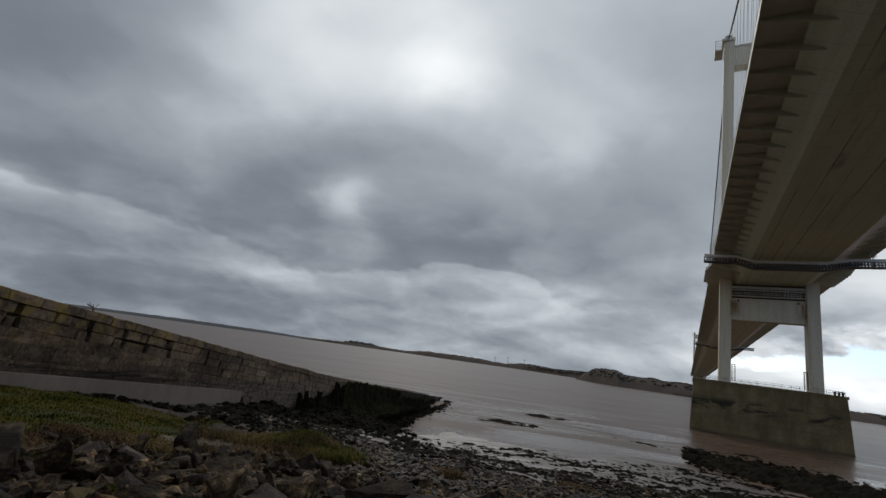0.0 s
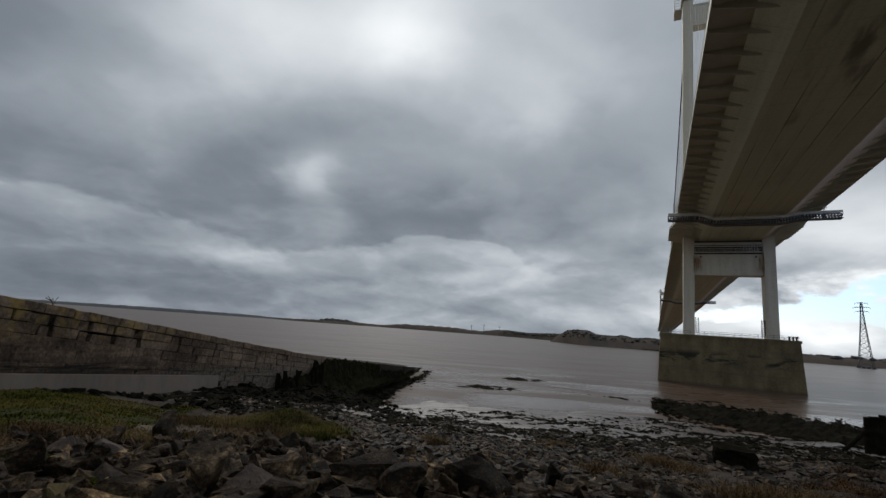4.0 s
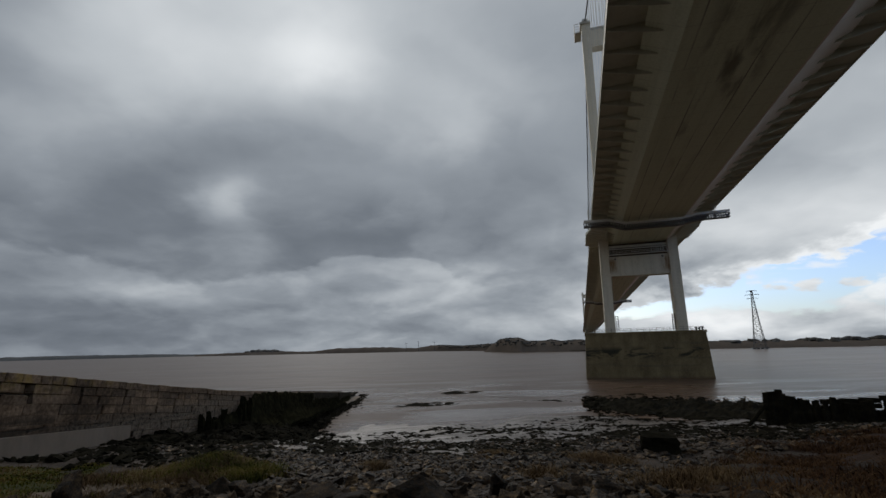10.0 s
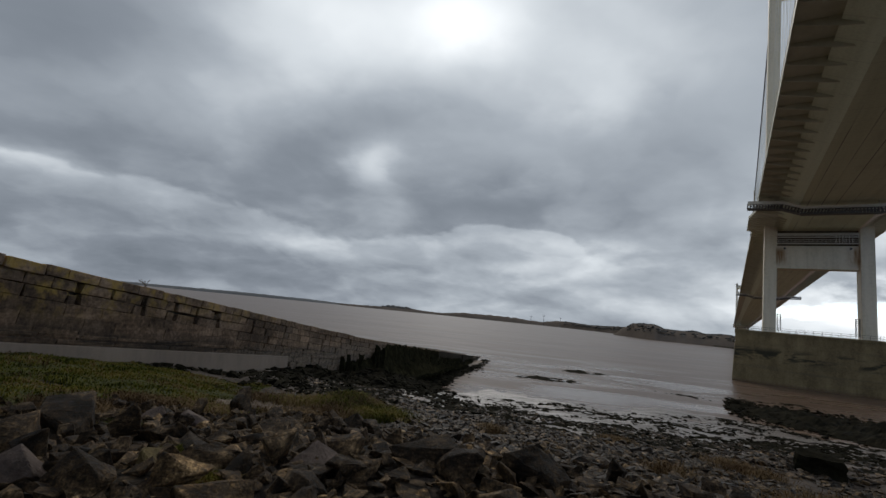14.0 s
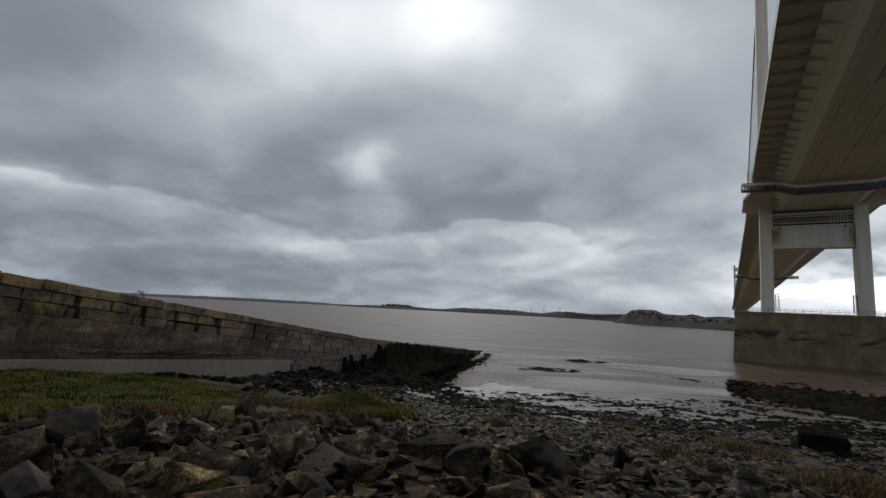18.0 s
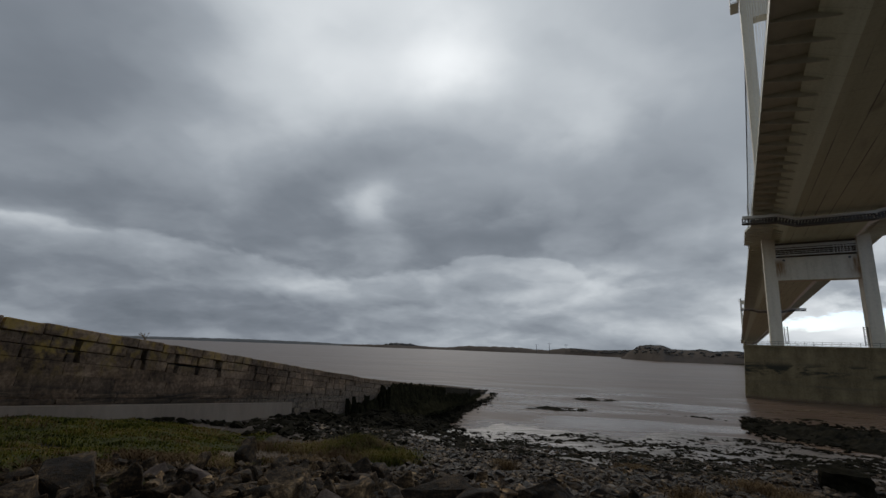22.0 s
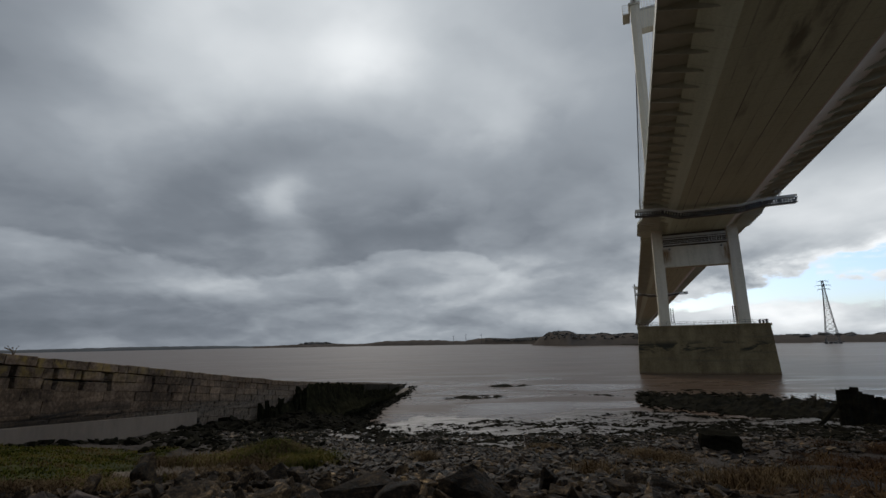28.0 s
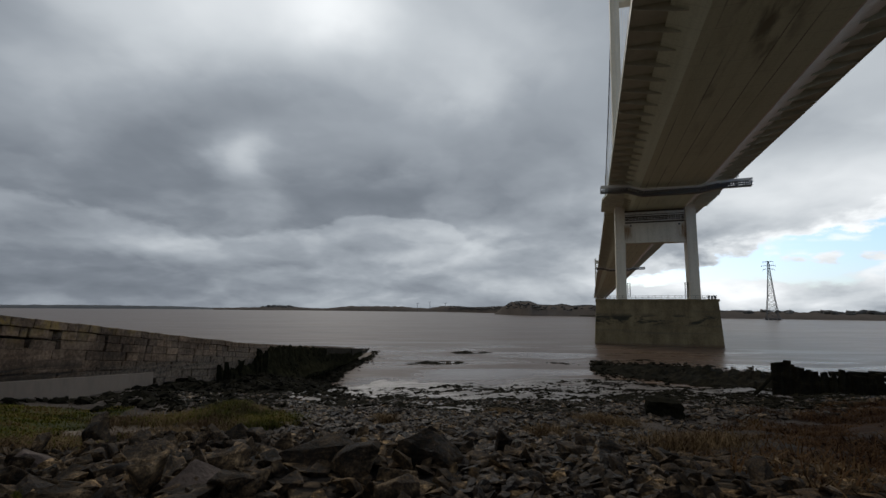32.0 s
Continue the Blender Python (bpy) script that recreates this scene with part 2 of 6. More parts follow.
def rock_material(name, per_piece, gain=1.25, wet=0.0):
    """Broken sedimentary rock: bedding, lichen flecks, damp dark patches."""
    m = bpy.data.materials.new(name)
    m.use_nodes = True
    q = Graph(m.node_tree)
    geo_ = q.add("ShaderNodeNewGeometry")
    pos = geo_.outputs["Position"]
    r = geo_.outputs["Random Per Island"] if per_piece else q.add("ShaderNodeObjectInfo").outputs["Random"]
    spun = q.vmath("ADD", pos, q.add("ShaderNodeCombineXYZ", {0: q.math("MULTIPLY", r, 37.0), 1: q.math("MULTIPLY", r, 91.0), 2: 0.0}).outputs[0])
    blot = q.noise(spun, 2.6, 5.0, 0.62, 0.3)
    fine = q.noise(spun, 17.0, 8.0, 0.7)
    bed = q.noise(q.vmath("MULTIPLY", spun, (2.0, 2.0, 22.0)), 1.0, 4.0, 0.6)
    f = q.math("ADD", q.math("MULTIPLY", blot, 0.42), q.math("ADD", q.math("MULTIPLY", fine, 0.38), q.math("MULTIPLY", bed, 0.2)))
    col = q.ramp(f, [(0.40, (0.006, 0.0042, 0.0030)), (0.47, (0.022, 0.0160, 0.0104)), (0.54, (0.072, 0.053, 0.035)), (0.62, (0.25, 0.192, 0.128))])
    col = q.mix(1.0, col, q.ramp(r, [(0.0, (0.38, 0.37, 0.38)), (0.5, (0.8, 0.76, 0.74)), (0.85, (1.35, 1.28, 1.18)), (1.0, (2.1, 1.9, 1.55))]), "MULTIPLY")
    col = q.mix(1.0, col, (gain * 1.06, gain * 0.97, gain * 0.82), "MULTIPLY")
    speck = q.math("MULTIPLY", q.span(q.noise(spun, 9.0, 5.0, 0.7), 0.60, 0.70), q.span(blot, 0.46, 0.6))
    col = q.mix(q.math("MULTIPLY", speck, 0.5 * gain), col, (0.17, 0.15, 0.115))
    grit = q.noise(spun, 48.0, 4.0, 0.7)
    col = q.mix(1.0, col, q.ramp(grit, [(0.32, (0.45, 0.45, 0.45)), (0.5, (1, 1, 1)), (0.68, (1.7, 1.68, 1.6))]), "MULTIPLY")
    h = q.math("ADD", q.math("MULTIPLY", fine, 0.6), q.math("ADD", q.math("MULTIPLY", bed, 0.4), q.math("MULTIPLY", grit, 0.18)))
    nb = q.add("ShaderNodeBump", {"Strength": 1.0, "Distance": 0.05, "Height": h})
    sh = q.add("ShaderNodeBsdfPrincipled", {"Base Color": col, "Roughness": q.span(fine, 0.3, 0.7, 0.6 - 0.3 * wet, 0.95 - 0.3 * wet), "Normal": nb.outputs[0], "Specular IOR Level": 0.1 + 0.3 * wet})
    q.add("ShaderNodeOutputMaterial", {0: sh.outputs[0]})
    return m


M_ROCK = rock_material("brown_grey_rock", False)
M_DARKROCK = rock_material("dark_damp_rock", False, 0.75)
M_SHINGLE = rock_material("brown_grey_shingle", True)
M_BEACH = rock_material("grey_beach_stone", True, 0.95, 0.38)
M_WEED = material("black_seaweed", [(0.005, 0.0046, 0.003), (0.015, 0.013, 0.008), (0.034, 0.028, 0.016)], 1.0, (0.85, 1.0), 1.0, 9.0, spec=0.02)
M_LAND = material("far_wooded_land", [(0.048, 0.045, 0.039), (0.062, 0.058, 0.05), (0.08, 0.073, 0.062)], 0.01, (0.9, 1.0), 0.1, 9.0)


M_OCHRE = material("lichen_yellowed_rock", [(0.04, 0.028, 0.013), (0.11, 0.08, 0.034), (0.19, 0.145, 0.064)], 2.2, (0.7, 0.95), 1.0, 8.0, spec=0.1, dist=0.04)
M_PINKROCK = material("pale_pinkish_rock", [(0.035, 0.025, 0.020), (0.085, 0.062, 0.050), (0.15, 0.112, 0.092)], 2.0, (0.7, 0.95), 1.0, 8.0, spec=0.1, dist=0.04)
M_SAND = material("tan_silt", [(0.07, 0.052, 0.037), (0.13, 0.10, 0.074), (0.20, 0.155, 0.118)], 1.2, (0.85, 1.0), 0.8, 9.0, spec=0.1)
M_CURTAIN = material("wet_black_bladder_weed", [(0.006, 0.0056, 0.0034), (0.016, 0.0148, 0.008), (0.04, 0.035, 0.018)], 1.6, (0.9, 1.0), 1.0, 9.0, spec=0.0)
M_SLIME = material("dark_slimy_stone", [(0.016, 0.013, 0.009), (0.034, 0.028, 0.019), (0.055, 0.045, 0.031)], 0.5, (0.7, 0.95), 0.8, 9.0, (1, 1, 0.5), spec=0.04)
# haze over the far fields is put into this grey
M_HAZYLAND = material("haze_greyed_fields", [(0.09, 0.09, 0.09), (0.115, 0.115, 0.112), (0.14, 0.138, 0.13)], 0.004, (0.9, 1.0), 0.1, 9.0, spec=0.0)
M_RIDGE = material("far_dark_land", [(0.085, 0.072, 0.06), (0.11, 0.09, 0.074), (0.14, 0.115, 0.094)], 0.012, (0.9, 1.0), 0.1, 9.0, spec=0.0)


def water_material():
    m = bpy.data.materials.new("silty_estuary_water")
    m.use_nodes = True
    q = Graph(m.node_tree)
    p = q.add("ShaderNodeNewGeometry").outputs["Position"]
    a = q.math("ADD", q.math("MULTIPLY", q.noise(q.vmath("MULTIPLY", p, (0.004, 0.02, 1)), 1.0, 5.0, 0.6), 0.6), q.math("MULTIPLY", q.noise(q.vmath("MULTIPLY", p, (0.03, 0.14, 1)), 1.0, 5.0, 0.65, 0.3), 0.4))
    w = q.noise(q.vmath("MULTIPLY", p, (0.35, 0.6, 1)), 1.0, 5.0, 0.6, 0.3)
    col = q.ramp(a, [(0.36, (0.086, 0.054, 0.036)), (0.5, (0.115, 0.075, 0.051)), (0.64, (0.147, 0.098, 0.068))])
    bm_ = q.add("ShaderNodeBump", {"Strength": 0.5, "Distance": 0.12, "Height": w})
    slick = q.noise(q.vmath("MULTIPLY", p, (0.03, 0.10, 1)), 1.0, 6.0, 0.62, 0.8)
    near = q.span(q.vmath("LENGTH", p), 190.0, 95.0, 0.12, 1.0)
    calm = q.math("MULTIPLY", near, q.span(slick, 0.42, 0.64))
    sh = q.add("ShaderNodeBsdfPrincipled", {"Base Color": col, "Roughness": q.math("MULTIPLY_ADD", calm, -0.13, 0.33), "IOR": 1.33, "Normal": bm_.outputs[0], "Specular IOR Level": q.math("MULTIPLY_ADD", calm, 0.25, 0.1)})
    q.add("ShaderNodeOutputMaterial", {0: sh.outputs[0]})
    return m


M_WATER = water_material()


# ---- building helpers ----
def part(name, bm, mat, parent=None, label="", smooth=False):
    me = bpy.data.meshes.new(name)
    bm.to_mesh(me)
    bm.free()
    me.materials.append(mat)
    if smooth:
        me.polygons.foreach_set("use_smooth", [True] * len(me.polygons))
    ob = new(name, me)
    if parent is not None:
        ob.parent = parent
    if label:
        tagged(ob, label)
    return ob


def raw(name, verts, faces, mat, parent=None, smooth=False):
    me = bpy.data.meshes.new(name)
    me.from_pydata([tuple(v) for v in verts], [], faces)
    me.materials.append(mat)
    if smooth:
        me.polygons.foreach_set("use_smooth", [True] * len(me.polygons))
    ob = new(name, me)
    if parent is not None:
        ob.parent = parent
    return ob


def thing(name, label, category, group="", at=(0, 0, 0), kind=""):
    e = new(name)
    e.location = at
    e.empty_display_size = 0.5
    return tagged(e, label, category, group, kind)


AX = radians(19.9)  # the bridge's bearing, to the right of straight ahead
CENTRE, RAKE = 20.5, 0.008


def B(p, s, z):
    """World place of a bridge point: across from its middle line, along it, height."""
    q = p + CENTRE + RAKE * (z - EYE)
    return Vector((q * math.cos(AX) + s * math.sin(AX), -q * math.sin(AX) + s * math.cos(AX), z))


def hexa(bm, c8):
    """A block from eight corners: four below, four above, in the same turn."""
    v = [bm.verts.new(c) for c in c8]
    for f in ((3, 2, 1, 0), (4, 5, 6, 7), (0, 1, 5, 4), (1, 2, 6, 5), (2, 3, 7, 6), (3, 0, 4, 7)):
        bm.faces.new([v[i] for i in f])
    return v


def bbox(bm, p0, p1, s0, s1, z0, z1):
    """A block in bridge measures."""
    return hexa(bm, [B(p0, s0, z0), B(p1, s0, z0), B(p1, s1, z0), B(p0, s1, z0), B(p0, s0, z1), B(p1, s0, z1), B(p1, s1, z1), B(p0, s1, z1)])


def extrude(bm, profile, s0, s1):
    """A prism along the bridge from an outline of (p, z)."""
    a = [bm.verts.new(B(p, s0, z)) for p, z in profile]
    b = [bm.verts.new(B(p, s1, z)) for p, z in profile]
    n = len(profile)
    for i in range(n):
        bm.faces.new((a[i], a[(i + 1) % n], b[(i + 1) % n], b[i]))
    bm.faces.new(a[::-1])
    bm.faces.new(b)
    bmesh.ops.recalc_face_normals(bm, faces=bm.faces)


def tube(bm, a, b, r0, r1=None, n=6):
    """A round bar from a to b."""
    a, b = Vector(a), Vector(b)
    d = (b - a).normalized()
    x = d.orthogonal().normalized()
    y = d.cross(x)
    r1 = r0 if r1 is None else r1
    ra, rb = [], []
    for i in range(n):
        t = 2 * math.pi * i / n
        o = x * math.cos(t) + y * math.sin(t)
        ra.append(bm.verts.new(a + o * r0))
        rb.append(bm.verts.new(b + o * r1))
    for i in range(n):
        bm.faces.new((ra[i], ra[(i + 1) % n], rb[(i + 1) % n], rb[i]))
    bm.faces.new(ra[::-1])
    bm.faces.new(rb)


def pipe(bm, pts, r, n=6):
    for a, b in zip(pts, pts[1:]):
        tube(bm, a, b, r, None, n)


# ---- shore ----
AZ = [-70, -56, -46, -30, -18, -7, 4, 16, 28, 37, 48, 66]
DD = [5, 10, 18, 28, 40, 55, 70]
FALL = [
    (0.34, 0.25, 0.170, 0.120, 0.110, 0.125, 0.150),
    (0.34, 0.25, 0.175, 0.128, 0.120, 0.135, 0.165),
    (0.34, 0.26, 0.185, 0.145, 0.138, 0.150, 0.165),
    (0.34, 0.275, 0.22, 0.178, 0.153, 0.157, 0.163),
    (0.34, 0.285, 0.24, 0.205, 0.180, 0.170, 0.163),
    (0.345, 0.29, 0.25, 0.22, 0.205, 0.188, 0.166),
    (0.35, 0.29, 0.25, 0.225, 0.207, 0.189, 0.165),
    (0.35, 0.285, 0.245, 0.22, 0.200, 0.182, 0.160),
    (0.34, 0.28, 0.235, 0.205, 0.185, 0.170, 0.158),
    (0.33, 0.265, 0.21, 0.18, 0.165, 0.158, 0.150),
    (0.32, 0.25, 0.19, 0.15, 0.135, 0.135, 0.140),
    (0.32, 0.25, 0.18, 0.14, 0.12, 0.12, 0.13),
]


def shore(x, y):
    """Height of the foreshore."""
    d = math.hypot(x, y)
    a = math.degrees(math.atan2(x, y))
    back = max(0.0, (abs(a) - 70) / 60)
    a = min(65.99, max(-69.99, a))
    i = max(k for k in range(len(AZ) - 1) if AZ[k] <= a)
    u = (a - AZ[i]) / (AZ[i + 1] - AZ[i])
    u = u * u * (3 - 2 * u)

    def at(row):
        if d <= 5:
            return row[0] * 5 * 0.97 + row[0] * 5 * 0.03 * d / 5
        for k in range(6):
            if d <= DD[k + 1]:
                v = (d - DD[k]) / (DD[k + 1] - DD[k])
                return row[k] * DD[k] * (1 - v) + row[k + 1] * DD[k + 1] * v
        end = row[6] * 70
        return end + (13.5 - end) * min(1.0, (d - 70) / 55)

    h = 0.93 * (at(FALL[i]) * (1 - u) + at(FALL[i + 1]) * u)
    h = h * (1 - min(1, back)) + 1.6 * min(1, back)
    n = noise.fractal(Vector((x * 0.12, y * 0.12, 3.1)), 1.0, 2.0, 4)
    n2 = noise.fractal(Vector((x * 0.7, y * 0.7, 1.1)), 1.0, 2.0, 3)
    hump = 0.4 * math.exp(-(((a + 20.8) / 3.2) ** 2 + ((d - 19.3) / 1.5) ** 2))
    return EYE - h + hump + n * min(0.45, 0.02 * d) + n2 * 0.07


def make_ground():
    """One sheet from under the camera to the horizon, beneath the water."""
    radii = [0, 1.5, 3]
    r = 3.6
    while r < 135:
        radii.append(r)
        r *= 1.03
    radii += [170, 260, 500, 1200, 4500]
    n = 300
    verts = [(0, 0, shore(0.01, 0.01))]
    for r in radii[1:]:
        for k in range(n):
            t = 2 * math.pi * k / n
            x, y = r * math.sin(t), r * math.cos(t)
            front = abs(math.degrees(math.atan2(x, y))) < 100
            z = shore(x, y) if r < 136 else (-2.2 if front else 9.0)
            # unseen bank added behind the camera, cutting light on faces turned to it
            turn_ = min(1.0, max(0.0, (abs(math.degrees(math.atan2(x, y))) - 95) / 35))
            verts.append((x, y, z + turn_ * min(8.0, max(0.0, (r - 6) * 0.4))))
    faces = [(0, 1 + (k + 1) % n, 1 + k) for k in range(n)]
    for j in range(len(radii) - 2):
        o = 1 + j * n
        for k in range(n):
            k2 = (k + 1) % n
            faces.append((o + k, o + k2, o + n + k2, o + n + k))
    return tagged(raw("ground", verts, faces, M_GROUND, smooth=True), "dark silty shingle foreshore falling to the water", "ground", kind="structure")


def ground_material():
    m = bpy.data.materials.new("shingle_and_wet_mud")
    m.use_nodes = True
    q = Graph(m.node_tree)
    pos = q.add("ShaderNodeNewGeometry").outputs["Position"]
    up_ = q.vmath("DOT_PRODUCT", pos, (0, 0, 1))
    a = q.noise(pos, 0.35, 5.0, 0.6)
    fine = q.noise(pos, 6.0, 7.0, 0.65)
    rib = q.noise(q.vmath("MULTIPLY", pos, (0.16, 0.5, 1)), 1.0, 5.0, 0.62)
    dry = q.ramp(q.math("ADD", q.math("MULTIPLY", a, 0.4), q.math("MULTIPLY", fine, 0.6)), [(0.35, (0.013, 0.0105, 0.0075)), (0.52, (0.036, 0.029, 0.021)), (0.68, (0.085, 0.068, 0.05))])
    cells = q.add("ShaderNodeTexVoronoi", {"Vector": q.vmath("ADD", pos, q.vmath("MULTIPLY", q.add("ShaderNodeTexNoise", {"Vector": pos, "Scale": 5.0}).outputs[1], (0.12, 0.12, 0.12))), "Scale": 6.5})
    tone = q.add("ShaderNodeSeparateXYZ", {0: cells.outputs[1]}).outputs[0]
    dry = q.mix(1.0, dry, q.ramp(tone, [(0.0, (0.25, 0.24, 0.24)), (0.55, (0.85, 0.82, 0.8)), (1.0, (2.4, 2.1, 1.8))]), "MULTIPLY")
    # near-black between the cells: shade of the crevices, put into the colour
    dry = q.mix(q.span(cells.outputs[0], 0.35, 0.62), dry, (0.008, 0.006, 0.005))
    mud = q.ramp(q.math("ADD", q.math("MULTIPLY", rib, 0.7), q.math("MULTIPLY", fine, 0.3)), [(0.36, (0.045, 0.036, 0.029)), (0.46, (0.10, 0.079, 0.063)), (0.66, (0.165, 0.13, 0.105))])
    wet = q.span(q.math("ADD", up_, q.math("MULTIPLY_ADD", a, 4.0, -2.0)), 8.4, 4.4)
    col = q.mix(wet, dry, mud)
    gloss = q.span(q.math("ADD", up_, q.math("MULTIPLY_ADD", a, 4.0, -2.0)), 5.4, 3.0, 0.25, 1.0)
    rough = q.math("MULTIPLY_ADD", q.math("MULTIPLY", wet, gloss), q.span(rib, 0.35, 0.62, -0.36, -0.56), 0.92)
    nb = q.add("ShaderNodeBump", {"Strength": q.math("MULTIPLY_ADD", wet, -0.35, 0.85), "Distance": 0.07, "Height": q.math("MULTIPLY_ADD", cells.outputs[0], -1.2, fine)})
    sh = q.add("ShaderNodeBsdfPrincipled", {"Base Color": col, "Roughness": rough, "Normal": nb.outputs[0], "Specular IOR Level": q.math("MULTIPLY_ADD", q.math("MULTIPLY", wet, gloss), 0.35, 0.06)})
    q.add("ShaderNodeOutputMaterial", {0: sh.outputs[0]})
    return m


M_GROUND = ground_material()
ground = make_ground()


def make_water():
    verts, faces = [], []
    n = 96
    radii = [30, 80, 200, 600, 1800, 4600]
    for r in radii:
        for k in range(n + 1):
            t = radians(-100 + 200 * k / n)
            verts.append((r * math.sin(t), r * math.cos(t), 0))
    for j in range(len(radii) - 1):
        for k in range(n):
            a = j * (n + 1) + k
            faces.append((a, a + n + 1, a + n + 2, a + 1))
    return tagged(raw("water", verts, faces, M_WATER), "brown silty estuary water with a light ripple", "water", kind="structure")


water = make_water()


# ---- far shores ----
def ridge(name, label, az0, az1, dist, crest, depth, step=0.15, mat=None):
    """A far bank: beach at the water's edge, rising to a wooded crest."""
    verts, faces = [], []
    n = int((az1 - az0) / step) + 1
    for k in range(n):
        a = az0 + (az1 - az0) * k / (n - 1)
        t = radians(a)
        d = dist(a)
        c = crest(a) * (d + depth) + EYE
        c += noise.fractal(Vector((a * 1.3, dist(az0) * 0.01, 0)), 1.0, 2.0, 5) * (0.0016 if mat is None else 0.0007) * d
        c = max(c, 1.0)
        for dd, z in ((-8, -3), (0, 0.6), (depth * 0.06, max(1.2, c * 0.4)), (depth * 0.3, c * 0.82), (depth, c), (depth * 1.6, c * 0.5)):
            verts.append(((d + dd) * math.sin(t), (d + dd) * math.cos(t), z))
    for k in range(n - 1):
        for j in range(5):
            a = k * 6 + j
            faces.append((a, a + 6, a + 7, a + 1))
    return tagged(raw(name, verts, faces, mat or M_RIDGE, smooth=True), label, "far shore", kind="structure")


def lerp(a, pts):
    for (a0, v0), (a1, v1) in zip(pts, pts[1:]):
        if a <= a1:
            u = max(0.0, (a - a0) / (a1 - a0))
            u = u * u * (3 - 2 * u)
            return v0 + (v1 - v0) * u
    return pts[-1][1]


def shore_crest(a):
    return lerp(a, [(-24, 0.0), (-20, 0.002), (-18, 0.003), (-16, 0.003), (-12, 0.001), (-9, 0.006), (-4, 0.0065), (0, 0.003), (3, 0.0085), (6, 0.006), (10, 0.0085), (12, 0.009)])


def head_crest(a):
    return lerp(a, [(8.5, -0.006), (9.8, 0.009), (10.6, 0.017), (11.4, 0.019), (12.6, 0.0185), (13.8, 0.012), (15.4, 0.011), (16.6, 0.0135), (17.6, 0.010), (19.4, 0.012), (21, 0.009), (24, 0.007)])


ridge("backdrop_far_shore", "hazy low hills across the wide estuary", -80, 2, lambda a: 4000, lambda a: lerp(a, [(-80, 0.0012), (-46, 0.0018), (-35, 0.0035), (-28, 0.0028), (-24, 0.0008), (-10, 0.0003), (2, 0.0003)]), 300, mat=M_HAZYLAND)
ridge("backdrop_shore", "low wooded shore beyond the water", -24, 12, lambda a: lerp(a, [(-24, 3400), (-18, 3000), (0, 2300), (12, 1500)]), shore_crest, 200)
ridge("backdrop_headland", "wooded headland with a rounded hill", 8.5, 24, lambda a: lerp(a, [(8.5, 1150), (13, 940), (24, 900)]), head_crest, 160)
ridge("backdrop_right_shore", "low far bank with scattered trees", 22, 80, lambda a: lerp(a, [(22, 920), (40, 900), (80, 1100)]), lambda a: lerp(a, [(22, 0.005), (34, 0.002), (40, 0.0), (80, 0.0)]), 120)

ridge("backdrop_spit", "thin dark mud spit at the foot of the headland", 9.7, 20.6, lambda a: lerp(a, [(9.7, 1190), (20.6, 890)]), lambda a: -0.0088, 10, mat=M_SLIME)


# ---- bridge ----
SOFFIT = EYE + 34.1
TOWER = 168.0


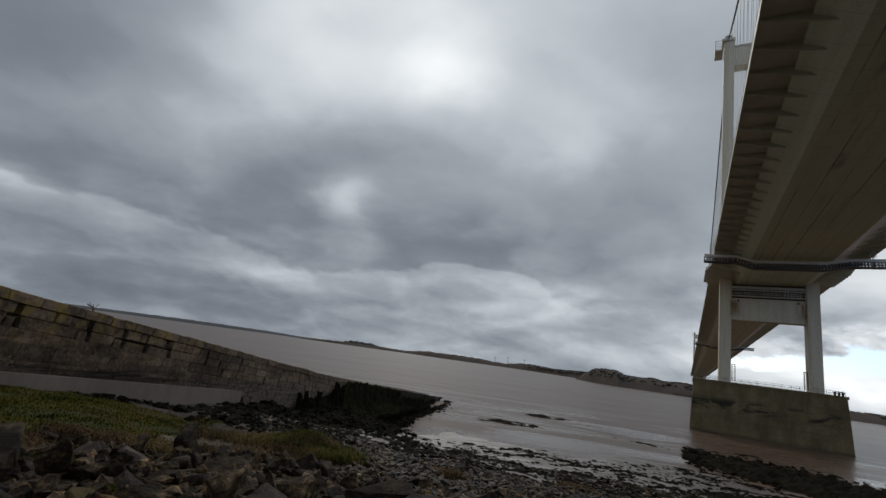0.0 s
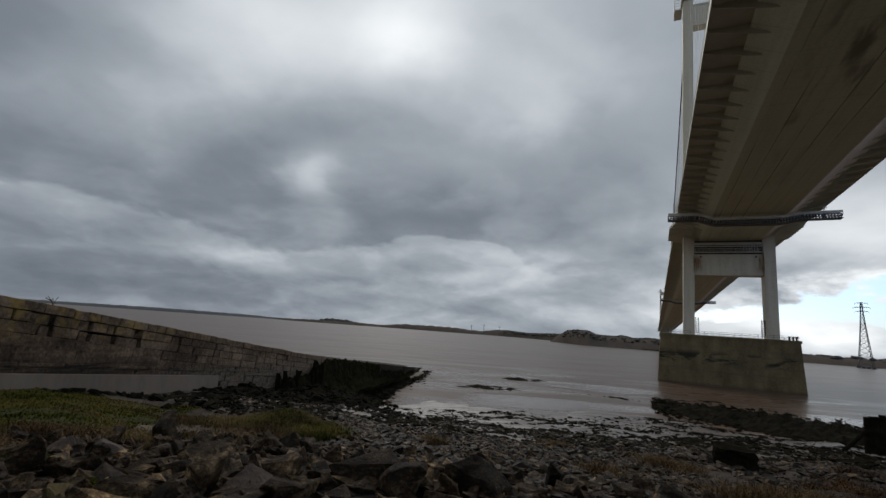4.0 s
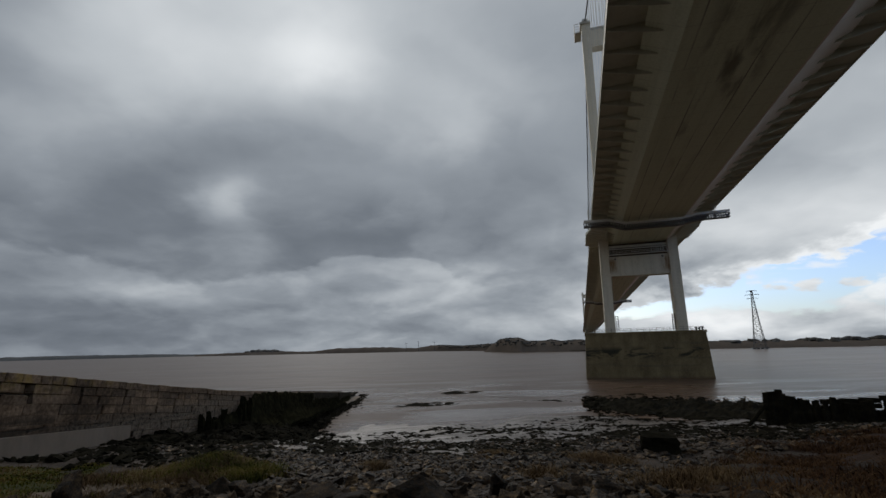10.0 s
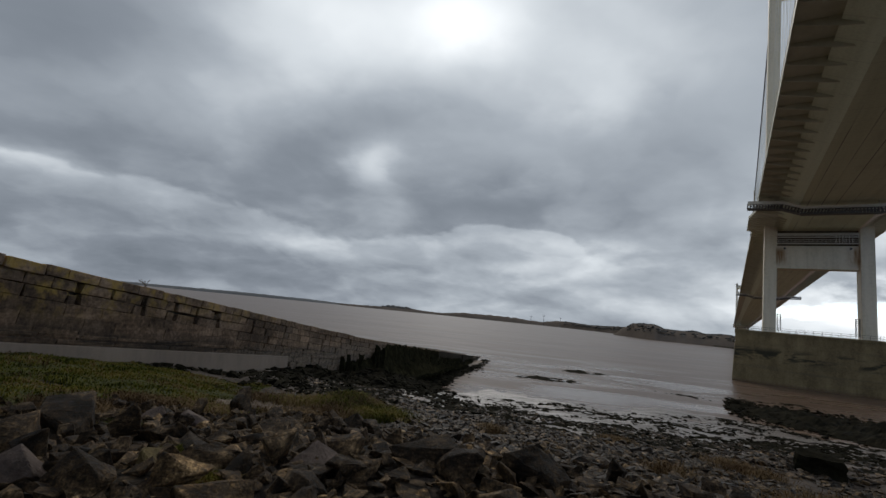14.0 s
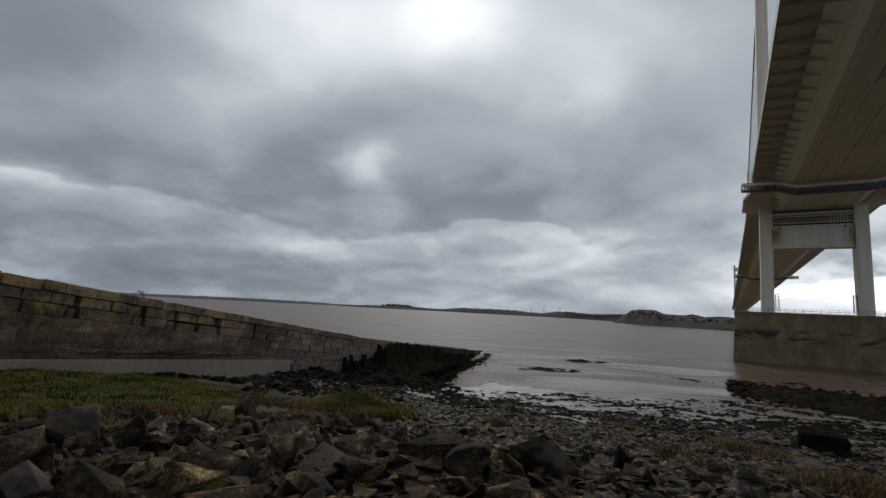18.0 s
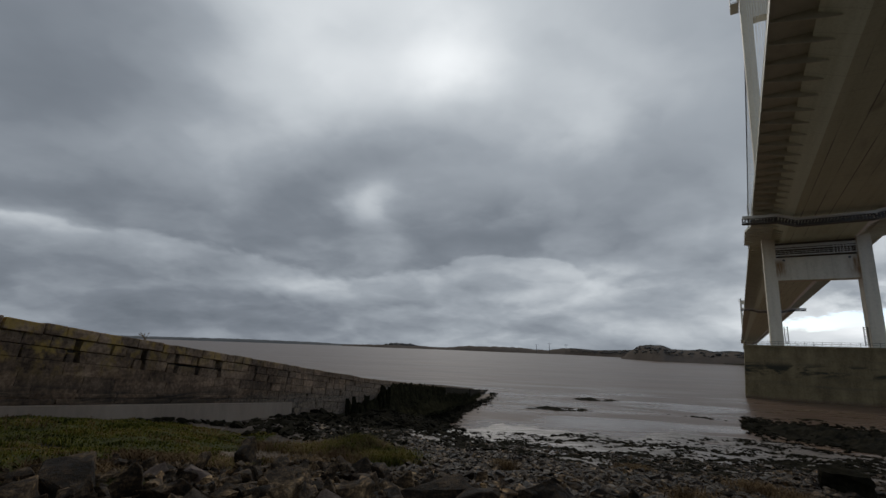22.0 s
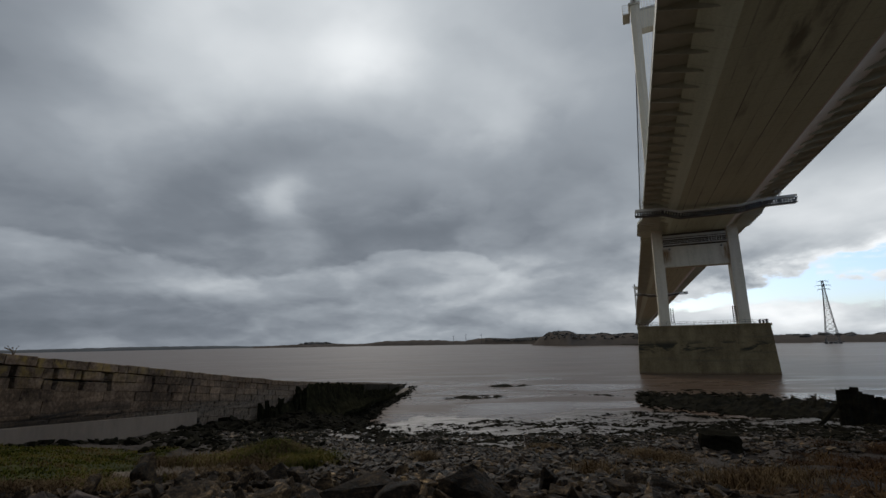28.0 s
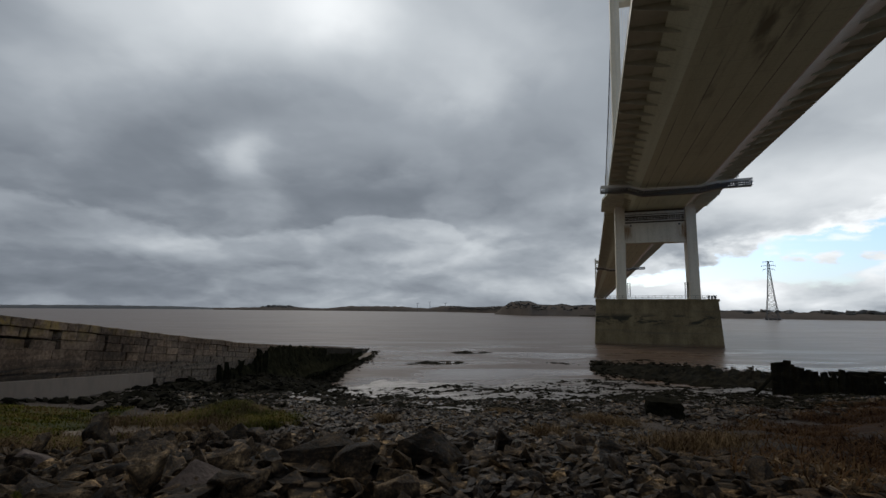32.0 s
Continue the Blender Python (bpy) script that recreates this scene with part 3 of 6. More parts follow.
def seam_paint():
    """Deck paint, streaked along the girder, with seams every 2.7 m."""
    m = bpy.data.materials.new("streaked_deck_paint")
    m.use_nodes = True
    q = Graph(m.node_tree)
    pos = q.add("ShaderNodeNewGeometry").outputs["Position"]
    across = q.math("SUBTRACT", q.vmath("DOT_PRODUCT", pos, (math.cos(AX), -math.sin(AX), 0)), CENTRE + 0.27)
    along = q.vmath("DOT_PRODUCT", pos, (math.sin(AX), math.cos(AX), 0))
    up_ = q.vmath("DOT_PRODUCT", pos, (0, 0, 1))
    loc = q.add("ShaderNodeCombineXYZ", {0: across, 1: along, 2: up_}).outputs[0]
    streak = q.noise(q.vmath("MULTIPLY", loc, (0.9, 0.035, 0.9)), 1.0, 5.0, 0.6)
    blot = q.noise(q.vmath("MULTIPLY", loc, (0.42, 0.085, 0.3)), 1.0, 4.0, 0.55, 0.2)
    grain = q.noise(loc, 3.0, 5.0, 0.6)
    f = q.math("ADD", q.math("MULTIPLY", streak, 0.5), q.math("MULTIPLY", grain, 0.5))
    col = q.ramp(f, [(0.34, (0.55, 0.57, 0.40)), (0.5, (0.66, 0.68, 0.50)), (0.66, (0.73, 0.75, 0.57))])
    # right web paler: the sky light falling on it is put into the colour
    col = q.mix(q.span(across, 8.9, 9.1), col, (0.80, 0.73, 0.63))
    # old stains in the middle of the soffit
    where = q.math("MULTIPLY", q.span(q.math("ABSOLUTE", across), 5.5, 2.0), q.span(blot, 0.47, 0.66))
    where = q.math("MULTIPLY", where, q.span(along, 105.0, 55.0, 0.15, 0.8))
    col = q.mix(where, col, (0.13, 0.115, 0.075))
    line = q.math("ABSOLUTE", q.math("SUBTRACT", q.math("FRACT", q.math("DIVIDE", q.math("ADD", across, 25.65), 2.7)), 0.5))
    seam = q.math("MULTIPLY", q.span(line, 0.05, 0.018), q.span(streak, 0.45, 0.58, 0.05, 0.9))
    seam = q.math("MULTIPLY", seam, q.span(q.math("ABSOLUTE", across), 6.4, 5.9))
    col = q.mix(q.math("MULTIPLY", seam, 0.75), col, (0.085, 0.065, 0.045))
    joint = q.math("ABSOLUTE", q.math("SUBTRACT", q.math("FRACT", q.math("DIVIDE", along, 4.43)), 0.5))
    col = q.mix(q.span(joint, 0.035, 0.0, 0.0, 0.16), col, (0.10, 0.08, 0.06))
    nb = q.add("ShaderNodeBump", {"Strength": 0.15, "Distance": 0.03, "Height": grain})
    sh = q.add("ShaderNodeBsdfPrincipled", {"Base Color": col, "Roughness": q.span(grain, 0.3, 0.7, 0.5, 0.7), "Normal": nb.outputs[0], "Specular IOR Level": 0.4})
    q.add("ShaderNodeOutputMaterial", {0: sh.outputs[0]})
    return m


M_DECK = seam_paint()


def rust_steel():
    """Pale tower paint with runs of rust below the beam ends."""
    m = bpy.data.materials.new("tower_paint_with_rust_runs")
    m.use_nodes = True
    q = Graph(m.node_tree)
    pos = q.add("ShaderNodeNewGeometry").outputs["Position"]
    across = q.math("SUBTRACT", q.vmath("DOT_PRODUCT", pos, (math.cos(AX), -math.sin(AX), 0)), CENTRE + 0.2)
    up_ = q.vmath("DOT_PRODUCT", pos, (0, 0, 1))
    run = q.noise(q.vmath("MULTIPLY", pos, (0.9, 0.9, 0.07)), 1.0, 5.0, 0.6)
    grain = q.noise(pos, 1.6, 6.0, 0.6)
    col = q.ramp(q.math("ADD", q.math("MULTIPLY", run, 0.55), q.math("MULTIPLY", grain, 0.45)), [(0.34, (0.52, 0.45, 0.32)), (0.5, (0.63, 0.55, 0.41)), (0.68, (0.69, 0.61, 0.47))])
    rust = q.math("MULTIPLY", q.math("MULTIPLY", q.span(q.math("ABSOLUTE", across), 6.0, 8.4), q.span(q.math("ABSOLUTE", across), 9.7, 9.3)), q.math("MULTIPLY", q.span(up_, 33.0, 36.0), q.span(up_, 40.2, 38.0)))
    rust = q.math("MULTIPLY", rust, q.span(run, 0.38, 0.58))
    col = q.mix(q.math("MULTIPLY", rust, 0.9), col, (0.24, 0.115, 0.03))
    nb = q.add("ShaderNodeBump", {"Strength": 0.1, "Distance": 0.03, "Height": grain})
    sh = q.add("ShaderNodeBsdfPrincipled", {"Base Color": col, "Roughness": 0.6, "Normal": nb.outputs[0], "Specular IOR Level": 0.4})
    q.add("ShaderNodeOutputMaterial", {0: sh.outputs[0]})
    return m


M_TOWER = rust_steel()
RIB0, RIB, OFF = 47.4, 4.43, 0.95


def make_deck():
    deck = thing("bridge_deck", "cream-grey painted steel box girder deck with cantilevered footways", "bridge deck")
    z = SOFFIT
    prof = [(p + OFF, h) for p, h in ((-7.9, z), (8.3, z), (12.2, z + 1.75), (11.8, z + 3.05), (-11.4, z + 3.05), (-11.8, z + 1.75))]
    seg = RIB * 4
    s = RIB0 - RIB / 2 - seg * 10
    while s < TOWER + 988 + 230:
        bm = bmesh.new()
        extrude(bm, prof, s, s + seg - 0.03)
        part("girder_segment", bm, M_DECK, deck)
        s += seg
    s0, s1 = RIB0 - RIB / 2 - seg * 10, s
    for side in (-1, 1):
        OUT = OFF + (0.45 if side > 0 else 0.0)
        bm = bmesh.new()
        extrude(bm, [(OUT + side * 11.3, z + 2.32), (OUT + side * 16.0, z + 2.32), (OUT + side * 16.0, z + 2.72), (OUT + side * 11.3, z + 2.72)], s0, s1)
        part("footway", bm, M_SOFFIT, deck)
        bm = bmesh.new()
        extrude(bm, [(OUT + side * 15.94, z + 2.1), (OUT + side * 16.06, z + 2.1), (OUT + side * 16.06, z + 2.95), (OUT + side * 15.94, z + 2.95)], s0, s1)
        part("edge_beam", bm, M_SOFFIT, deck)
        bm = bmesh.new()
        for h in (3.3, 3.65, 4.0):
            extrude(bm, [(OUT + side * 15.9, z + h), (OUT + side * 15.96, z + h), (OUT + side * 15.96, z + h + 0.06), (OUT + side * 15.9, z + h + 0.06)], s0, s1)
        part("parapet_rail", bm, M_STEEL, deck)
    n = 0
    while n * RIB < TOWER + 330:
        s = RIB0 - 32 * RIB + n * RIB
        for side in (-1, 1):
            OUT = OFF + (0.45 if side > 0 else 0.0)
            bm = bmesh.new()
            extrude(bm, [(OUT + side * 9.8, z + 0.7), (OUT + side * 11.6, z + 0.98), (OUT + side * 15.9, z + 2.0), (OUT + side * 15.9, z + 2.34), (OUT + side * 11.6, z + 2.34)], s - 0.05, s + 0.05)
            part("bracket", bm, M_SOFFIT, deck)
        n += 1
    # wider bays carry the footways round the tower legs
    for base in (TOWER, TOWER + 988):
        for side in (-1, 1):
            bm = bmesh.new()
            o0, o1 = OFF + side * 15.95, side * (17.4 if side > 0 else 17.0) + OFF * 0.5
            i0 = OFF + side * 11.0
            hexa(bm, [B(i0, base - 17, z + 1.0), B(o0, base - 17, z + 2.1), B(o1, base - 9, z + 2.0), B(i0, base - 9, z + 0.75),
                      B(i0, base - 17, z + 2.74), B(o0, base - 17, z + 2.74), B(o1, base - 9, z + 2.74), B(i0, base - 9, z + 2.74)])
            bmesh.ops.recalc_face_normals(bm, faces=bm.faces)
            part("bay_taper", bm, M_SOFFIT, deck)
            bm = bmesh.new()
            hexa(bm, [B(i0, base - 8.98, z + 0.75), B(o1, base - 8.98, z + 2.0), B(o1, base + 9, z + 2.0), B(i0, base + 9, z + 0.75),
                      B(i0, base - 8.98, z + 2.74), B(o1, base - 8.98, z + 2.74), B(o1, base + 9, z + 2.74), B(i0, base + 9, z + 2.74)])
            bmesh.ops.recalc_face_normals(bm, faces=bm.faces)
            part("tower_bay", bm, M_SOFFIT, deck)
            for k in range(9):
                s_ = base - 14 + k * 2.6
                w_ = o0 + (o1 - o0) * min(1.0, max(0.0, (s_ - base + 17) / 8))
                bm = bmesh.new()
                hexa(bm, [B(i0 - side * 2.2, s_ - 0.07, z + 0.2), B(w_, s_ - 0.07, z + 1.72), B(w_, s_ + 0.07, z + 1.72), B(i0 - side * 2.2, s_ + 0.07, z + 0.2),
                          B(i0 - side * 2.2, s_ - 0.07, z + 0.9), B(w_, s_ - 0.07, z + 2.05), B(w_, s_ + 0.07, z + 2.05), B(i0 - side * 2.2, s_ + 0.07, z + 0.9)])
                bmesh.ops.recalc_face_normals(bm, faces=bm.faces)
                part("bay_rib", bm, M_SOFFIT, deck)
    return deck


make_deck()
LEG_IN, LEG_OUT, LEAN = 9.4, 12.5, 0.007
FOOT, TOP = 14.45, 131.0


def make_tower(base, near):
    tw = thing("bridge_tower", "pale painted steel portal tower with two tall slender legs", "bridge tower", "bridge towers")
    s0, s1 = base - 2.6, base + 2.6
    for side in (-1, 1):
        sh = side * LEAN * (TOP - FOOT)
        bm = bmesh.new()
        hexa(bm, [B(side * LEG_IN, s0, FOOT), B(side * LEG_OUT, s0, FOOT), B(side * LEG_OUT, s1, FOOT), B(side * LEG_IN, s1, FOOT),
                  B(side * LEG_IN - sh, s0, TOP), B(side * LEG_OUT - sh, s0, TOP), B(side * LEG_OUT - sh, s1, TOP), B(side * LEG_IN - sh, s1, TOP)])
        bmesh.ops.recalc_face_normals(bm, faces=bm.faces)
        bmesh.ops.bevel(bm, geom=bm.edges[:], offset=0.12, segments=2, affect="EDGES")
        leg = part("leg", bm, M_TOWER, tw)
        mid_ = side * 11.1 - sh
        bm = bmesh.new()
        bbox(bm, mid_ - 2.0, mid_ + 2.0, s0 - 0.5, s1 + 0.5, TOP, TOP + 1.0)
        bbox(bm, mid_ - 1.1, mid_ + 1.1, s0 + 0.4, s1 - 0.4, TOP + 1.0, TOP + 2.6)
        bbox(bm, mid_ - 0.7, mid_ + 0.7, s0 + 1.2, s1 - 1.2, TOP + 2.6, TOP + 3.4)
        bmesh.ops.bevel(bm, geom=bm.edges[:], offset=0.1, segments=1, affect="EDGES")
        part("cable_saddle", bm, M_STEEL, tw)
        # outrigger platform with hand rails
        bm = bmesh.new()
        o = mid_ + side * 1.7
        e = mid_ + side * 4.1
        bbox(bm, min(o, e), max(o, e), s0 - 0.3, s1 + 0.3, TOP - 3.4, TOP - 3.2)
        bbox(bm, e - 0.08, e + 0.08, s0 - 0.3, s1 + 0.3, TOP - 3.2, TOP + 0.4)
        for k in range(4):
            tube(bm, B(o, s0 - 0.3, TOP - 2.9 + k * 1.1), B(e, s0 - 0.3, TOP - 2.9 + k * 1.1), 0.09, None, 4)
        part("top_platform", bm, M_STEEL, tw, "railed service platform")
        if near:
            # ladder cage on the inner side of the leg foot
            bm = bmesh.new()
            i = side * (LEG_IN - 0.35)
            for ds in (-0.5, 0.5):
                for dp in (0, -side * 0.8):
                    tube(bm, B(i + dp, base + ds - 1.6, FOOT + 0.9), B(i + dp, base + ds - 1.6, FOOT + 5.6), 0.07, None, 4)
            for k in range(9):
                h = FOOT + 1.0 + k * 0.55
                pipe(bm, [B(i, base - 2.1, h), B(i - side * 0.8, base - 2.1, h), B(i - side * 0.8, base - 1.1, h), B(i, base - 1.1, h)], 0.05, 4)
            part("ladder_cage", bm, M_DARKSTEEL, leg, "dark steel access ladder cage")
    for z0, z1 in ((33.3, 40.0), (121.2, 128.6)):
        bm = bmesh.new()
        w = LEG_IN - LEAN * (z0 - FOOT) + 0.02
        bbox(bm, -w, w, s0 + 0.7, s1 - 0.7, z0, z1)
        bmesh.ops.bevel(bm, geom=bm.edges[:], offset=0.1, segments=2, affect="EDGES")
        part("crossbeam", bm, M_TOWER, tw)
    bm = bmesh.new()
    bbox(bm, -LEG_IN + 0.9, LEG_IN - 0.9, s0 + 0.5, s1 - 0.5, 128.6, 129.3)
    part("crossbeam_cap", bm, M_STEEL, tw)
    if near:
        # service walkway and pipes over the portal beam
        bm = bmesh.new()
        bbox(bm, -LEG_IN + 0.2, LEG_IN - 0.2, s0 - 0.2, s0 + 0.8, 40.5, 40.7)
        bbox(bm, -LEG_IN + 0.2, LEG_IN - 0.2, s0 + 0.4, s0 + 0.8, 43.2, 43.7)
        part("service_walkway", bm, M_PALE, tw)
        # added dark panel in place of the shadowed space behind the pipes
        bm = bmesh.new()
        bbox(bm, -LEG_IN + 0.25, LEG_IN - 0.25, s0 + 1.4, s0 + 1.6, 40.0, 44.5)
        part("shade_panel", bm, M_PORTALSHADE, tw, "dark brown panel standing for the shade under the deck")
        bm = bmesh.new()
        for h, r in ((41.2, 0.05), (41.7, 0.05), (42.4, 0.16), (42.9, 0.1)):
            tube(bm, B(-LEG_IN + 0.2, s0 - 0.1, h), B(LEG_IN - 0.2, s0 - 0.1, h), r, None, 6)
        for k in range(19):
            p = -LEG_IN + 0.5 + k * (2 * LEG_IN - 1) / 18
            tube(bm, B(p, s0 - 0.15, 40.7), B(p, s0 - 0.15, 41.8), 0.04, None, 4)
        for k in range(6):
            p = 4.2 + k * 0.7
            tube(bm, B(p, s0 + 0.1, 40.8), B(p, s0 + 0.1, 43.3), 0.09, None, 5)
        part("pipes_and_rails", bm, M_PALE, tw)
        for p in (-7.4, 7.4):
            bm = bmesh.new()
            tube(bm, B(p, s0 + 0.72, 39.2), B(p, s0 + 0.66, 39.2), 0.32, None, 10)
            part("access_hole", bm, M_DARKSTEEL, tw, "dark round access opening")
    return tw


make_tower(TOWER, True)
make_tower(TOWER + 988, False)


def pier_material():
    m = bpy.data.materials.new("tide_stained_pier_concrete")
    m.use_nodes = True
    q = Graph(m.node_tree)
    pos = q.add("ShaderNodeNewGeometry").outputs["Position"]
    up_ = q.vmath("DOT_PRODUCT", pos, (0, 0, 1))
    a = q.noise(q.vmath("MULTIPLY", pos, (0.3, 0.3, 0.12)), 1.0, 5.0, 0.62)
    bands = q.noise(q.vmath("MULTIPLY", pos, (0.05, 0.05, 0.9)), 1.0, 4.0, 0.6)
    fine = q.noise(pos, 2.4, 6.0, 0.68)
    f = q.math("ADD", q.math("MULTIPLY", a, 0.5), q.math("MULTIPLY", fine, 0.3))
    col = q.ramp(f, [(0.32, (0.118, 0.085, 0.040)), (0.5, (0.235, 0.174, 0.086)), (0.66, (0.31, 0.232, 0.124))])
    blot = q.noise(q.vmath("MULTIPLY", pos, (0.11, 0.11, 0.32)), 1.0, 5.0, 0.6, 0.5)
    dark = q.math("MULTIPLY", q.span(blot, 0.45, 0.54), q.math("MULTIPLY", q.span(up_, 5.6, 7.4), q.span(up_, 10.4, 8.6)))
    col = q.mix(q.math("MULTIPLY", dark, 0.92), col, (0.024, 0.023, 0.014))
    col = q.mix(q.math("MULTIPLY", q.span(bands, 0.5, 0.66), 0.35), col, (0.09, 0.078, 0.05))
    weed = q.span(q.math("ADD", up_, q.math("MULTIPLY", fine, 1.5)), 1.7, 0.9)
    col = q.mix(q.math("MULTIPLY", weed, 0.6), col, (0.10, 0.055, 0.03))
    nb = q.add("ShaderNodeBump", {"Strength": 0.4, "Distance": 0.06, "Height": fine})
    sh = q.add("ShaderNodeBsdfPrincipled", {"Base Color": col, "Roughness": 0.88, "Normal": nb.outputs[0], "Specular IOR Level": 0.3})
    q.add("ShaderNodeOutputMaterial", {0: sh.outputs[0]})
    return m


M_PIER = pier_material()


def make_pier(base, near):
    pr = thing("bridge_pier", "massive brown stained concrete pier standing in silty water", "bridge pier", "bridge piers")
    a, b, d0, d1 = -19.1, 16.0, -8.5, 8.5

    def lift(z0, z1, g0, g1):
        bm = bmesh.new()
        hexa(bm, [B(a - g0, base + d0 - g0, z0), B(b + g0, base + d0 - g0, z0), B(b + g0, base + d1 + g0, z0), B(a - g0, base + d1 + g0, z0),
                  B(a - g1, base + d0 - g1, z1), B(b + g1, base + d0 - g1, z1), B(b + g1, base + d1 + g1, z1), B(a - g1, base + d1 + g1, z1)])
        bmesh.ops.bevel(bm, geom=bm.edges[:], offset=0.04, segments=2, affect="EDGES")
        return bm

    steps = [(-3.0, 4.6), (4.6, 9.6), (9.6, 13.7)]
    for z0, z1 in steps:
        part("concrete_lift", lift(z0, z1, (13.7 - z0) * 0.055, (13.7 - z1) * 0.055), M_PIER, pr)
    part("cap_slab", lift(13.7, 14.45, 0.25, 0.25), M_PIER, pr)
    if near:
        # hand rail round the top
        bm = bmesh.new()
        for h in (0.55, 1.1):
            pipe(bm, [B(a + 0.4, base + d0 + 0.4, 14.45 + h), B(b - 0.4, base + d0 + 0.4, 14.45 + h), B(b - 0.4, base + d1 - 0.4, 14.45 + h), B(a + 0.4, base + d1 - 0.4, 14.45 + h), B(a + 0.4, base + d0 + 0.4, 14.45 + h)], 0.045, 4)
        k = 0
        while k <= 18:
            p = a + 0.4 + (b - a - 0.8) * k / 18
            for s in (base + d0 + 0.4, base + d1 - 0.4):
                tube(bm, B(p, s, 14.4), B(p, s, 15.6), 0.05, None, 4)
            k += 1
        part("hand_rail", bm, M_DARKSTEEL, pr, "thin dark steel hand rail")
        for p in (13.6, 14.5, 15.3):
            bm = bmesh.new()
            bbox(bm, p - 0.22, p + 0.22, base + d0 + 0.9, base + d0 + 1.4, 14.45, 15.2)
            bbox(bm, p - 0.3, p + 0.3, base + d0 + 0.8, base + d0 + 1.5, 15.2, 15.45)
            part("bollard", bm, M_DARKSTEEL, pr, "small dark deck fitting")
    return pr


make_pier(TOWER, True)
make_pier(TOWER + 988, False)


def make_gantry(s, mast):
    gt = thing("inspection_gantry", "railed lattice inspection gantry hung beneath the bridge deck", "gantry", "inspection gantries")
    z = SOFFIT
    line = [(-17.4, z - 1.3), (-10.4, z - 1.6), (-6.6, z - 2.9), (7.2, z - 2.9), (11.8, z - 2.0), (19.4, z - 1.9)]

    def along(p):
        for (p0, z0), (p1, z1) in zip(line, line[1:]):
            if p <= p1:
                return z0 + (z1 - z0) * (p - p0) / (p1 - p0)
        return line[-1][1]

    for (p0, z0), (p1, z1) in zip(line, line[1:]):
        bm = bmesh.new()
        hexa(bm, [B(p0, s - 0.9, z0), B(p1, s - 0.9, z1), B(p1, s + 0.9, z1), B(p0, s + 0.9, z0), B(p0, s - 0.9, z0 + 0.1), B(p1, s - 0.9, z1 + 0.1), B(p1, s + 0.9, z1 + 0.1), B(p0, s + 0.9, z0 + 0.1)])
        part("walkway", bm, M_DARKSTEEL, gt)
        for ds in (-0.9, 0.9):
            bm = bmesh.new()
            for h, t in ((1.35, 0.6),):
                hexa(bm, [B(p0, s + ds - 0.05, z0 + h), B(p1, s + ds - 0.05, z1 + h), B(p1, s + ds + 0.05, z1 + h), B(p0, s + ds + 0.05, z0 + h),
                          B(p0, s + ds - 0.05, z0 + h + t), B(p1, s + ds - 0.05, z1 + h + t), B(p1, s + ds + 0.05, z1 + h + t), B(p0, s + ds + 0.05, z0 + h + t)])
            part("chord", bm, M_PALE, gt)
            k = p0
            bm = bmesh.new()
            while k < p1 - 0.3:
                tube(bm, B(k, s + ds, along(k) + 0.05), B(k, s + ds, along(k) + 1.25), 0.13, None, 4)
                tube(bm, B(k, s + ds, along(k) + 0.05), B(min(p1, k + 1.0), s + ds, along(min(p1, k + 1.0)) + 1.25), 0.1, None, 4)
                tube(bm, B(k, s + ds, along(k) + 0.08), B(min(p1, k + 0.6), s + ds, along(min(p1, k + 0.6)) + 0.08), 0.12, None, 4)
                k += 0.6
            part("lattice", bm, M_DARKSTEEL, gt)
    for p in (-16.0, 16.0, -7.0, 7.0):
        bm = bmesh.new()
        tube(bm, B(p, s, along(p)), B(p, s, z + (2.2 if abs(p) > 10 else 0.02)), 0.12, None, 6)
        part("hanger_rod", bm, M_STEEL, gt)
    for p in ((-15.6, 15.9) if mast else (-17.0,)):
        bm = bmesh.new()
        for dp, ds in ((-0.5, -0.5), (0.5, -0.5), (0.5, 0.5), (-0.5, 0.5)):
            tube(bm, B(p + dp, s + ds, z + 0.6), B(p + dp, s + ds, z + 3.6), 0.08, None, 4)
        for h in (1.6, 2.6, 3.6):
            pipe(bm, [B(p - 0.5, s - 0.5, z + h), B(p + 0.5, s - 0.5, z + h), B(p + 0.5, s + 0.5, z + h), B(p - 0.5, s + 0.5, z + h), B(p - 0.5, s - 0.5, z + h)], 0.06, 4)
        part("end_frame", bm, M_STEEL, gt)
    return gt


make_gantry(134.6, True)
make_gantry(390.0, False)


def side_cable(x):
    return TOP + 2.4 - 0.42 * x + 0.00051 * x * x


def main_cable(x):
    return TOP + 2.4 - 4 * 82 * (x / 988) * (1 - x / 988)


